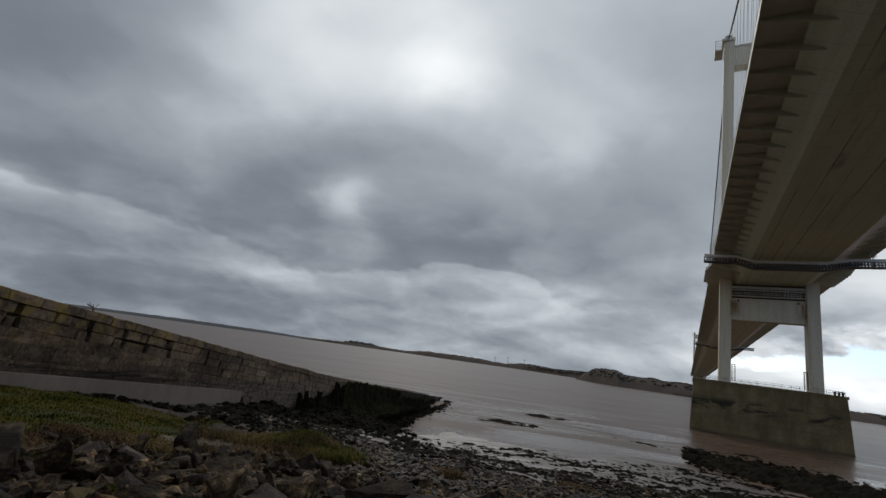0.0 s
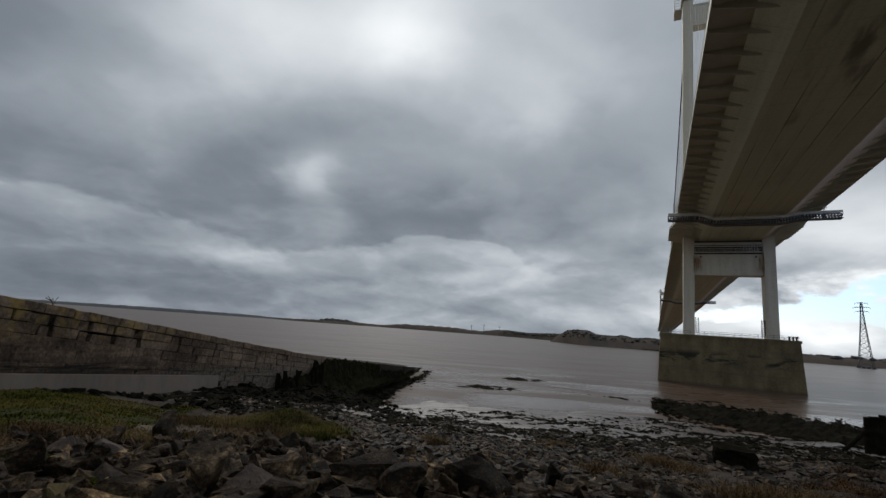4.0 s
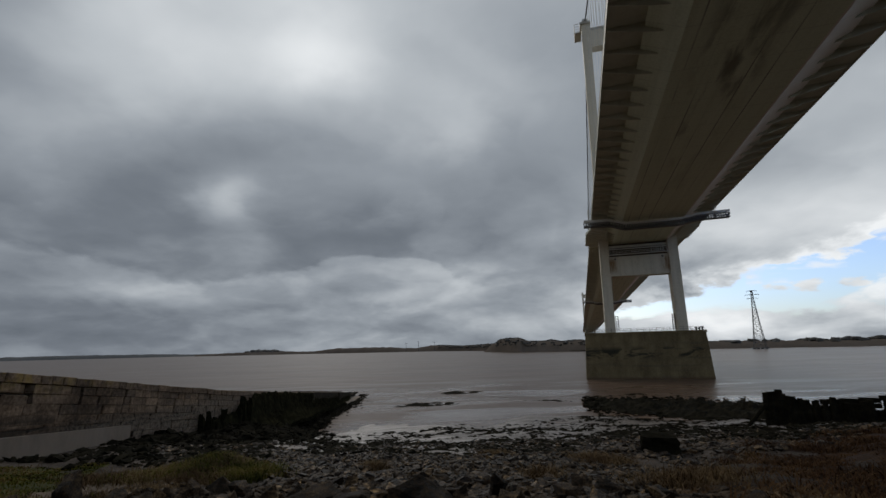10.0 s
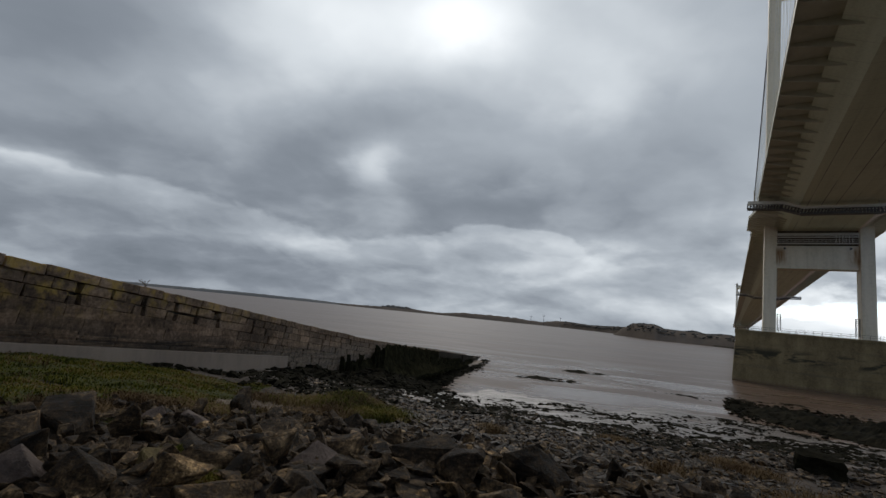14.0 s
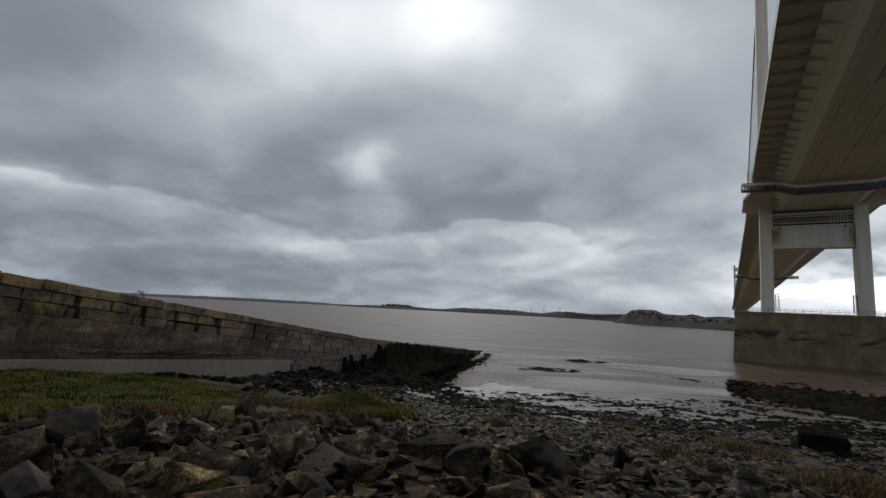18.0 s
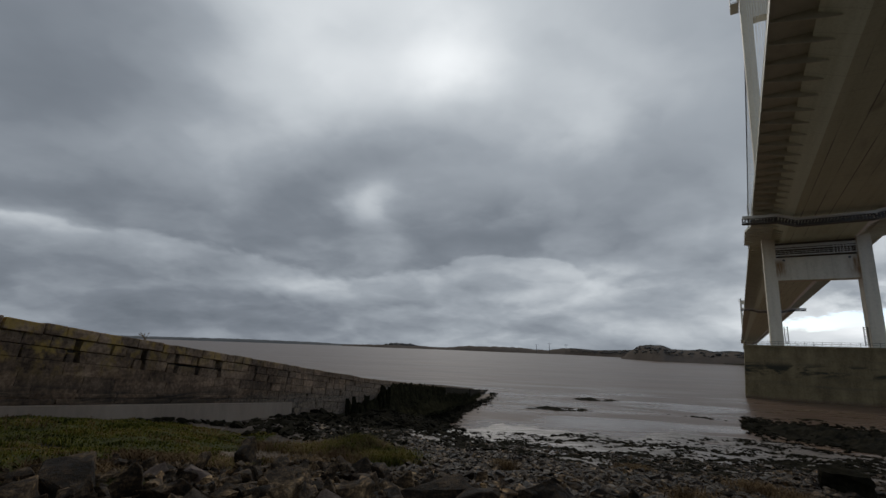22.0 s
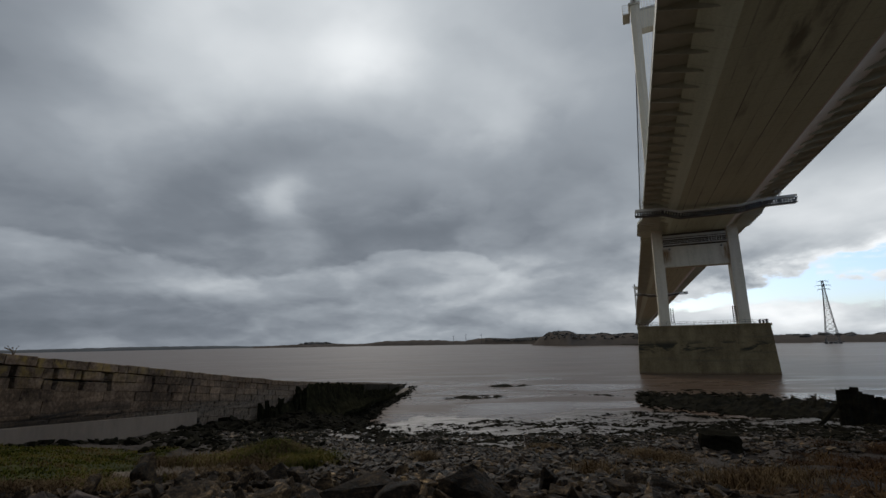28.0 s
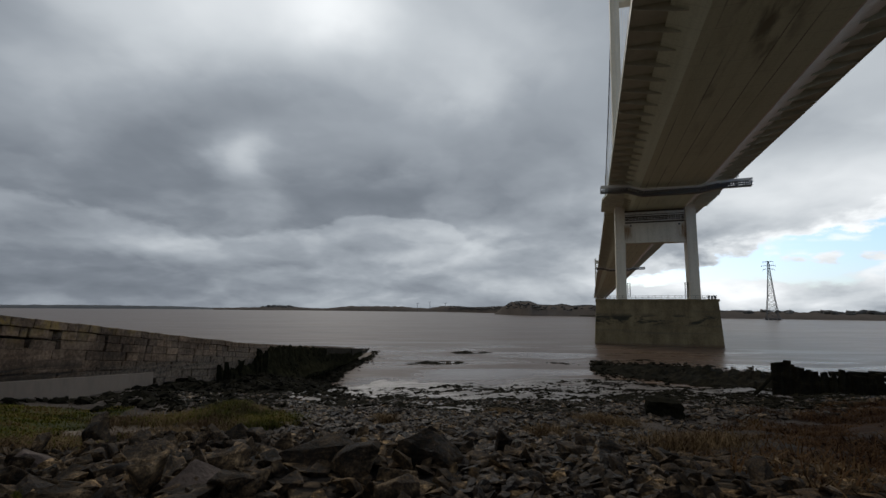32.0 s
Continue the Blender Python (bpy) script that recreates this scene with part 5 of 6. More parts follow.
def in_mud(rng):
    a = rng.uniform(-24, 58)
    d = rng.uniform(30, 84)
    if d > lerp(a, [(-24, 52), (-17, 57), (-12, 61), (-8, 62), (1, 63), (7, 67), (13, 72), (20, 78), (30, 84), (58, 84)]):
        return None
    x, y = polar(a, d)
    k = noise.fractal(Vector((x * 0.10, y * 0.28, 7)), 1.0, 2.0, 4)
    k += 0.55 * noise.fractal(Vector((x * 0.5, y * 0.9, 2)), 1.0, 2.0, 3)
    lim = 0.0 + 0.22 * max(0.0, (d - 50) / 15)
    if a > 20:
        lim -= 0.12 + 0.3 * min(1.0, (a - 20) / 12)
    if k < lim and rng.random() < 0.93:
        return None
    return x, y


scatter("weedy_stones", "black seaweed-covered stones in ribs on the wet mud", 34000, in_mud, lambda r, x, y: 0.14 + 0.62 * r.uniform(0, 1) ** 2.2, M_WEED, 5, 0.6, 8, 0.35, 1.5)


def in_gully(rng):
    a = rng.uniform(-46, -16)
    d = rng.uniform(17, 46)
    x, y = polar(a, d)
    if (Vector((x, y, 0)) - WALL_A).dot(WOUT) < 0.4 or d < lerp(a, [(-46, 27), (-33, 24.5), (-26, 22), (-16, 18.5)]):
        return None
    if noise.noise(Vector((x * 0.3, y * 0.3, 6))) < -0.25:
        return None
    return x, y


scatter("gully_stones", "dark weedy stones below the skirt of the wall", 3800, in_gully, lambda r, x, y: 0.15 + 0.6 * r.uniform(0, 1) ** 2, M_WEED, 27, 0.8, 14, 0.3)


def in_wallfoot(rng):
    l = rng.uniform(17, WALL_L + 5)
    o = abs(rng.normal(0, 1)) * lerp(l, [(17, 2.2), (34, 4.6), (46, 2.8), (58, 1.5), (74, 1.4), (86, 2.6), (94, 2.2), (104, 0.8)]) + 0.3
    v = W(l, o, 0)
    return v.x, v.y


def heap(x, y):
    """Extra height of the stones banked against the slipway."""
    v = Vector((x, y, 0)) - WALL_A
    l, o = v.dot(WDIR), v.dot(WOUT)
    return lerp(l, [(16, 0.0), (24, 0.7), (34, 1.5), (52, 1.4), (68, 0.9), (84, 0.5), (100, 0.2)]) * math.exp(-(max(0.0, o - 0.8) / lerp(l, [(34, 3.6), (50, 2.2), (68, 1.7), (88, 2.6)])) ** 2) * (0.85 + 0.3 * noise.noise(Vector((x * 0.4, y * 0.4, 2))))


def make_heap():
    verts, faces = [], []
    n, m = 110, 12
    for i in range(n + 1):
        for j in range(m + 1):
            c = W(16 + 86 * i / n, -0.5 + 10 * j / m, 0)
            verts.append((c.x, c.y, max(-0.3, shore(c.x, c.y)) + heap(c.x, c.y) - 0.08 - 0.4 * (j == m)))
    for i in range(n):
        for j in range(m):
            k = i * (m + 1) + j
            faces.append((k, k + 1, k + m + 2, k + m + 1))
    tagged(raw("ground_rock_heap", verts, faces, M_WEED, smooth=True), "bank of dark weedy stone against the slipway", "rock bank", kind="structure")


make_heap()
scatter("wall_foot_rocks", "black weed-hung rocks heaped at the foot of the slipway", 6500, in_wallfoot, lambda r, x, y: 0.2 + 0.85 * r.uniform(0, 1) ** 2.4, M_WEED, 6, 0.7, 16, 0.3, floor=-0.3, lift=heap)


# ---- weed-hung fender timbers along the lower slipway ----
def fender():
    fd = thing("timber_fender", "rotted black weed-hung timber fendering on the slipway side", "fender")
    rng = random.Random(8)
    l = 26.8
    while l < 36.5:
        w = rng.uniform(0.25, 0.6)
        t = wall_top(l)
        top = t - (rng.uniform(1.3, 3.2) if l < 34.5 else rng.uniform(0.3, 1.2))
        if 28.2 < l < 34 and rng.random() < 0.62:
            l += w
            continue
        bm = bmesh.new()
        th, o, tl = rng.uniform(0.25, 0.5), rng.uniform(0.3, 0.9), rng.uniform(-0.3, 0.3)
        base = t - 4.4
        hexa(bm, [W(l, o, base), W(l + w, o, base), W(l + w, o + th, base), W(l, o + th, base),
                  W(l + tl, o, top), W(l + w * 0.4 + tl, o, top - rng.uniform(0.1, 0.9)), W(l + w * 0.4 + tl, o + th, top - rng.uniform(0.1, 0.9)), W(l + tl, o + th, top - rng.uniform(0, 0.25))])
        bmesh.ops.recalc_face_normals(bm, faces=bm.faces)
        bmesh.ops.subdivide_edges(bm, edges=bm.edges[:], cuts=2, use_grid_fill=True)
        for v in bm.verts:
            v.co += noise.noise_vector(v.co * 1.9) * 0.2
        part("timber", bm, M_CURTAIN, fd)
        l += w * rng.uniform(0.8, 1.3)
    # hanging weed over the lower wall
    bm = bmesh.new()
    rows = []
    n = 230
    for k in range(n + 1):
        l = 28.0 + (92.0 - 28.0) * k / n
        t = wall_top(l)
        lift_ = lerp(l, [(28, -2.7), (34.0, -2.1), (36.4, -1.3), (39.5, -0.3), (44, -0.1), (60, -0.15), (76, -0.35), (104, -0.6)])
        jag = lerp(l, [(40, 0.45), (60, 0.3), (92, 0.15)]) * noise.fractal(Vector((l * 0.8, 0, 5)), 1.0, 2.0, 4)
        row = []
        for j, (o, dz) in enumerate(((0.15, 0.05), (0.5, 0.0), (0.8, -0.5), (1.1, -1.2), (1.5, -2.0), (2.2, -2.8), (3.4, -3.6), (5.0, -4.6))):
            c = W(l, 0.1 + o * lerp(l, [(28, 0.6), (50, 0.4), (69, 0.25), (92, 0.2)]), t + lift_ + jag * max(0.0, 1 - j / 2.5) + dz * lerp(l, [(28, 0.9), (40, 0.85), (52, 0.72), (69, 0.5), (92, 0.25)]))
            row.append(bm.verts.new(c + noise.noise_vector(c * 0.8) * 0.12))
        rows.append(row)
    for a, b in zip(rows, rows[1:]):
        for j in range(7):
            bm.faces.new((a[j], a[j + 1], b[j + 1], b[j]))
    part("weed_curtain", bm, M_CURTAIN, fd, "black bladder weed hanging in a thick curtain", True)
    return fd


fender()


def weed_clumps():
    """Lumps of bladder weed that break up the curtain's surface."""
    rng = np.random.default_rng(91)
    verts, faces, o = [], [], 0
    for _ in range(7000):
        l = rng.uniform(28.5, 92.0)
        u = rng.uniform(0, 1) ** 1.1
        t = wall_top(l) + lerp(l, [(28, -2.7), (34.0, -2.2), (36.4, -1.5), (39.5, -0.5), (44, -0.35), (69, -0.45), (92, -0.8)])
        k = lerp(l, [(28, 1.0), (52, 0.8), (69, 0.55), (92, 0.28)])
        c = W(l, 0.3 + 4.3 * u ** 1.6 * lerp(l, [(28, 0.6), (52, 0.42), (69, 0.28), (92, 0.2)]), t - 4.4 * u ** 0.9 * k)
        v0, f0 = LITE[rng.integers(len(LITE))]
        s_ = rng.uniform(0.12, 0.5)
        e = np.array(Euler(tuple(rng.uniform(0, 6.28, 3))).to_matrix())
        v = (v0 * np.array((s_, s_, s_ * 1.6))) @ e.T + np.array(c)
        verts.append(v)
        faces.extend([tuple(i + o for i in f) for f in f0])
        o += len(v)
    me = bpy.data.meshes.new("weed_clumps")
    me.from_pydata(np.concatenate(verts).tolist(), [], faces)
    me.materials.append(M_CURTAIN)
    tagged(new("weed_clumps", me), "black bladder weed in lumps down the slipway side", "seaweed", kind="stuff")


weed_clumps()


def slip_toe():
    """The lower end of the slip: a dark slimy face tapering to a point over its pinkish footing."""
    toe = thing("slipway_toe", "dark pointed toe of the stone slipway at the waterline", "slipway")

    def slab(name, l0, l1, out0, out1, up0, up1, low0, low1, mat, shake, label=""):
        bm = bmesh.new()
        hexa(bm, [W(l0, out0, low0), W(l1, out1, low1), W(l1 - 4, -7.6, low1), W(l0, -7.6, low0),
                  W(l0, out0, up0), W(l1, out1, up1), W(l1 - 4, -7.6, up1), W(l0, -7.6, up0)])
        bmesh.ops.recalc_face_normals(bm, faces=bm.faces)
        bmesh.ops.subdivide_edges(bm, edges=bm.edges[:], cuts=5, use_grid_fill=True)
        for v in bm.verts:
            v.co += noise.noise_vector(v.co * 0.8) * shake
        return part(name, bm, mat, toe, label)

    slab("side_face", 62, 84, 0.5, 0.45, wall_top(62) - 0.1, wall_top(84) - 0.1, -0.8, -0.6, M_SLIME, 0.12)
    slab("nose", 80, WALL_L + 3.2, 0.7, -0.3, wall_top(80) - 0.08, 0.82, 1.0, 0.62, M_SLIME, 0.08)
    slab("top_slab", 64, 92, 0.1, -1.2, wall_top(64) + 0.2, wall_top(92) + 0.22, wall_top(64) - 0.08, wall_top(92) - 0.05, M_SKIRT, 0.07, "pale worn paving slab")
    bm = bmesh.new()
    hexa(bm, [W(84, -4, -1.0), W(84, 2.2, -1.0), W(WALL_L + 3.0, 2.4, -1.0), W(WALL_L + 2, -4, -1.0),
              W(84, -3, 0.75), W(84, 1.2, 0.75), W(WALL_L - 3.2, 0.7, 0.45), W(WALL_L - 4.5, -3, 0.4)])
    bmesh.ops.recalc_face_normals(bm, faces=bm.faces)
    bmesh.ops.subdivide_edges(bm, edges=bm.edges[:], cuts=4, use_grid_fill=True)
    for v in bm.verts:
        v.co += noise.noise_vector(v.co * 0.8) * 0.2
    part("footing", bm, M_SKIRT, toe, "pale pinkish worn footing")


slip_toe()


# ---- rock bank, islets, block ----
def mound(name, label, a0, d0, a1, d1, width, height, seed, mat, n=46, sunk=0.22, rag=0.8):
    """A low ragged heap between two places on the flats."""
    p0, p1 = Vector((*polar(a0, d0), 0)), Vector((*polar(a1, d1), 0))
    ax = (p1 - p0)
    side = Vector((ax.y, -ax.x, 0)).normalized()
    verts, faces = [], []
    m = 15
    for i in range(n + 1):
        u = i / n
        for j in range(m + 1):
            w = j / m * 2 - 1
            c = p0 + ax * u + side * w * width * (0.55 + 0.45 * math.sin(math.pi * min(1, u * 1.15)))
            prof = max(0.0, 1 - w * w) * (math.sin(math.pi * min(1, u * 1.06)) ** 0.5 if 0 < u < 0.94 else 0.0)
            h = height * prof * (0.6 + rag * noise.fractal(Vector((c.x * 0.35, c.y * 0.35, seed)), 1.0, 2.0, 4)) + 0.3 * rag * noise.fractal(Vector((c.x * 1.1, c.y * 1.1, seed)), 1.0, 2.0, 3) - sunk
            base = max(shore(c.x, c.y), -0.3) if prof > 0 else -0.6
            verts.append((c.x, c.y, base + max(h, -0.5)))
    for i in range(n):
        for j in range(m):
            a = i * (m + 1) + j
            faces.append((a, a + 1, a + m + 2, a + m + 1))
    return tagged(raw(name, verts, faces, mat), label, "rock bank", kind="structure")


mound("ground_weed_bank", "long bank of black weed-covered rock before the pier", 19.4, 97, 52, 86, 13.0, 2.0, 2.0, M_WEED, 190, 0.12, 0.65)
mound("ground_islet", "low dark mud islet awash in the shallows", -4.2, 95, 7.6, 97, 4.2, 1.0, 5.0, M_WEED, 90, 0.14, 0.5)
mound("ground_islet", "low dark mud islet awash in the shallows", 2.0, 118, 9.3, 120, 4.6, 1.1, 9.0, M_WEED, 70, 0.1, 0.4)
mound("ground_islet", "thin dark mud islet awash before the pier", 11.0, 101, 19.8, 98, 3.4, 0.8, 12.0, M_WEED, 80, 0.14, 0.6)
mound("ground_islet", "thin dark mud islet awash before the pier", 23.5, 112, 27.0, 114, 2.6, 0.9, 15.0, M_WEED, 40, 0.12, 0.5)


def in_bank(rng):
    u = rng.uniform(0, 1)
    a, d = 19.6 + 31 * u, 95 - 11 * u + rng.normal(0, 6.5)
    return polar(a, d)


scatter("bank_stones", "black weedy stones over the rock bank", 4600, in_bank, lambda r, x, y: 0.35 + 1.1 * r.uniform(0, 1) ** 2, M_WEED, 17, 0.7, 12, 0.3, 1.2, 0.0)


def mooring_block():
    x, y = polar(27.0, 21.6)
    bm = bmesh.new()
    bmesh.ops.create_cube(bm, size=1.0)
    bmesh.ops.subdivide_edges(bm, edges=bm.edges[:], cuts=6, use_grid_fill=True)
    for v in bm.verts:
        v.co = Vector((v.co.x * 1.45 * (1 - 0.12 * (v.co.z + 0.5)), v.co.y * 0.9, v.co.z * 0.95)) + noise.noise_vector(v.co * 3.1) * 0.10 + noise.noise_vector(v.co * 7.3) * 0.05
    ob = part("mooring_block", bm, M_WEED)
    ob.matrix_basis = pose(x, y, shore(x, y) + 0.14, 4, 3, -24)
    tagged(ob, "black weed-covered concrete block stranded on the beach", "block")


mooring_block()


def groyne():
    gr = thing("timber_groyne", "row of rotted black timber piles and boards on the flats", "groyne")
    rng = random.Random(4)
    n = 64
    a0, a1 = 37.1, 58.0
    for k in range(n):
        u = k / (n - 1)
        a = a0 + (a1 - a0) * u
        d = 70 + 6 * u
        x, y = polar(a, d)
        gx = shore(x, y)
        top = EYE - d * lerp(a, [(37, 0.082), (38.6, 0.084), (39.4, 0.0925), (45, 0.0935), (58, 0.090)]) + rng.uniform(-0.5, 0.2)
        if rng.random() < 0.10 and u > 0.12:
            top -= rng.uniform(0.6, 1.6)
        r = rng.uniform(0.2, 0.42)
        bm = bmesh.new()
        if u < 0.12:
            r *= 1.25
        tube(bm, (x, y, gx - 0.6), (x + rng.uniform(-0.15, 0.15), y + rng.uniform(-0.15, 0.15), top), r * 1.15, r * 0.85, 7)
        part("post", bm, M_WEED, gr)
    for row in range(4):
        for k in range(15):
            u = k / 15
            if rng.random() < 0.22 and row > 1:
                continue
            aa, ab = a0 + (a1 - a0) * u, a0 + (a1 - a0) * (u + 1 / 15 + 0.004)
            xa, ya = polar(aa, 70.35 + 6 * u)
            xb, yb = polar(ab, 70.35 + 6 * (u + 1 / 15))
            h = shore(xa, ya) + 0.25 + row * 0.72 + rng.uniform(-0.08, 0.08)
            bm = bmesh.new()
            hexa(bm, [(xa, ya, h), (xb, yb, h), (xb + 0.06, yb + 0.13, h), (xa + 0.06, ya + 0.13, h), (xa, ya, h + 0.55), (xb, yb, h + 0.55 + rng.uniform(-0.1, 0.1)), (xb + 0.06, yb + 0.13, h + 0.5), (xa + 0.06, ya + 0.13, h + 0.55)])
            part("board", bm, M_WEED, gr)
    # raking strut against the end pile
    x, y = polar(a0, 69.6)
    x2, y2 = polar(a0 - 1.9, 69.0)
    bm = bmesh.new()
    tube(bm, (x2, y2, shore(x2, y2) - 0.3), (x, y, shore(x, y) + 2.6), 0.24, 0.2, 7)
    part("strut", bm, M_WEED, gr)
    return gr


groyne()


# ---- grass ----
def leaf_material(name, cols):
    m = bpy.data.materials.new(name)
    m.use_nodes = True
    q = Graph(m.node_tree)
    geo_ = q.add("ShaderNodeNewGeometry")
    patch = q.span(q.noise(geo_.outputs["Position"], 0.55, 5.0, 0.62), 0.34, 0.68)
    f = q.math("ADD", q.math("MULTIPLY", geo_.outputs["Random Per Island"], 0.45), q.math("MULTIPLY", patch, 0.55))
    n = len(cols) - 1
    col = q.ramp(f, [(0.2 + 0.6 * i / n, c) for i, c in enumerate(cols)])
    sh = q.add("ShaderNodeBsdfPrincipled", {"Base Color": col, "Roughness": 0.9, "Specular IOR Level": 0.03})
    q.add("ShaderNodeOutputMaterial", {0: sh.outputs[0]})
    return m


M_GRASS = leaf_material("salt_marsh_turf", [(0.019, 0.021, 0.004), (0.060, 0.064, 0.008), (0.12, 0.105, 0.016), (0.14, 0.088, 0.030)])
M_STRAW = leaf_material("dead_reed_straw", [(0.05, 0.029, 0.014), (0.11, 0.068, 0.032), (0.19, 0.128, 0.064)])
M_BROWN = leaf_material("brown_winter_sedge", [(0.020, 0.010, 0.005), (0.048, 0.024, 0.011), (0.082, 0.042, 0.018), (0.115, 0.068, 0.030)])


def grass(name, label, count, place, height, lie, mat, seed, width=0.012):
    rng = np.random.default_rng(seed)
    verts, faces = [], []
    for _ in range(count):
        p = place(rng)
        if p is None:
            continue
        x, y = p
        z = shore(x, y) - 0.02
        h = height(rng, x, y)
        t = rng.uniform(0, 6.283)
        l = lie * rng.uniform(0.3, 1.4)
        dx, dy = math.cos(t), math.sin(t)
        w = width * rng.uniform(0.7, 1.5) * (1 + 0.05 * math.hypot(x, y))
        px, py = -dy * w, dx * w
        o = len(verts)
        mx, my, mz = x + dx * h * l * 0.35, y + dy * h * l * 0.35, z + h * 0.62
        ex, ey, ez = x + dx * h * l, y + dy * h * l, z + h * max(0.12, 1 - 0.45 * l)
        verts += [(x - px, y - py, z), (x + px, y + py, z), (mx + px * 0.7, my + py * 0.7, mz), (mx - px * 0.7, my - py * 0.7, mz), (ex, ey, ez)]
        faces += [(o, o + 1, o + 2, o + 3), (o + 3, o + 2, o + 4)]
    return tagged(raw(name, verts, faces, mat), label, "grass", kind="stuff")


def tuft_bank(a, d):
    """The rough grassy hummock at the end of the turf."""
    return ((a + 20.8) / 3.4) ** 2 + ((d - 19.3) / 1.7) ** 2 < 1


def turf_end(x, y):
    return -31.5 + 3.5 * noise.noise(Vector((x * 0.5, y * 0.5, 14)))


def in_turf(rng):
    a = rng.uniform(-68, -17)
    d = math.sqrt(rng.uniform(10 ** 2, 29 ** 2))
    x, y = polar(a, d)
    if tuft_bank(a, d):
        return (x, y) if rng.random() < 0.4 else None
    if a > turf_end(x, y):
        return None
    if (Vector((x, y, 0)) - WALL_A).dot(WOUT) < 0.5:
        return None
    e = green_edge(a) + 1.2 * noise.noise(Vector((x * 0.5, y * 0.5, 0)))
    far = lerp(a, [(-70, 30), (-44, 27.5), (-33, 25), (-26, 22.5), (-21, 19.5)])
    if d < e or d > far or noise.noise(Vector((x * 0.35, y * 0.35, 4))) < -0.32 or (sand_at(a, d, x, y) and rng.random() < 0.93):
        return None
    return x, y


def in_turf_edge(rng):
    a = rng.uniform(-52, -20)
    d = green_edge(a) + rng.normal(0.6, 1.0)
    x, y = polar(a, d)
    if noise.noise(Vector((x * 0.4, y * 0.4, 8))) < 0.0:
        return None
    return x, y


def in_tussock(rng):
    a, d, r = TUSSOCKS[rng.integers(len(TUSSOCKS))]
    x, y = polar(a, d)
    return x + rng.normal(0, r), y + rng.normal(0, r)


TUSSOCKS = [(-21.0, 18.4, 0.6), (-22.4, 18.6, 0.5), (-19.4, 18.8, 0.5), (-23.2, 19.8, 0.5), (20.8, 17.6, 0.4), (22.2, 16.6, 0.4), (20.0, 18.4, 0.3), (9.0, 22.0, 0.3), (28.0, 10.2, 0.4), (30.5, 11.2, 0.4), (-24.0, 18.6, 0.5), (-22.6, 19.4, 0.6), (-20.2, 18.2, 0.6), (-27.5, 19.6, 0.6), (-30.0, 20.4, 0.6), (-21.5, 17.0, 0.5), (-20.0, 17.9, 0.5), (-23.0, 16.6, 0.4), (-26.0, 18.8, 0.5), (-28.5, 18.2, 0.5), (-31, 19, 0.5), (14.3, 11.0, 0.14), (-4.6, 17.0, 0.16), (31.0, 14.0, 0.3)]


def in_tufts(rng):
    """Small green tufts rooted among the boulders."""
    a, d, r = TUFTS[rng.integers(len(TUFTS))]
    x, y = polar(a, d)
    return x + rng.normal(0, r), y + rng.normal(0, r)


TUFTS = [(-35.6, 4.5, 0.12), (-38, 5.9, 0.08), (-19, 17.4, 0.7), (-17.6, 17.0, 0.5), (-19, 17.4, 0.6), (-20.5, 18.0, 0.5), (-18.2, 16.8, 0.4), (-44, 9.6, 0.12), (-22.0, 19.0, 0.4), (-24.0, 18.0, 0.5), (-27.0, 18.5, 0.6)]


def in_sedge(rng):
    a = rng.uniform(21, 64)
    d = math.sqrt(rng.uniform(5.2 ** 2, 38 ** 2))
    near = lerp(a, [(21, 9.6), (28, 8.0), (34, 5.6), (64, 5.2)]) + 1.0 * noise.noise(Vector((a * 0.4, 1, 0)))
    far = lerp(a, [(21, 11.5), (26, 14.5), (30, 18), (37, 26), (41, 32), (47, 36), (64, 38)])
    if d < near or d > far:
        return None
    x, y = polar(a, d)
    if noise.noise(Vector((x * 0.45, y * 0.45, 2))) < lerp(a, [(21, 0.95), (28, 0.5), (34, -0.3)]):
        return None
    return x, y


def turf_sheet(name, label, a0, a1, d0, d1, inside, mat, step=0.3):
    """A thin ragged mat of soil and roots under the blades."""
    verts, faces, key = [], [], {}
    x0, x1 = sorted((polar(a0, d1)[0], polar(a1, d1)[0]))
    nx, ny = int((x1 - x0) / step), int(d1 / step)

    def vert(i, j):
        if (i, j) not in key:
            x, y = x0 + i * step, j * step
            key[(i, j)] = len(verts)
            verts.append((x, y, shore(x, y) + 0.02 + 0.02 * noise.noise(Vector((x * 1.5, y * 1.5, 0)))))
        return key[(i, j)]

    for i in range(nx):
        for j in range(ny):
            x, y = x0 + (i + 0.5) * step, (j + 0.5) * step
            a, d = math.degrees(math.atan2(x, y)), math.hypot(x, y)
            if inside(a, d, x, y):
                faces.append((vert(i, j), vert(i + 1, j), vert(i + 1, j + 1), vert(i, j + 1)))
    return tagged(raw(name, verts, faces, mat, smooth=True), label, "turf", kind="structure")


def sand_at(a, d, x, y):
    """Bare silt between the turf and the riprap."""
    if not -36 < a < -22:
        return False
    m_ = lerp(a, [(-36, 16.6), (-31.5, 17.0), (-26, 17.2), (-22, 16.5)])
    return abs(d - m_) < 1.8 + 1.5 * noise.noise(Vector((x * 0.6, y * 0.6, 3)))


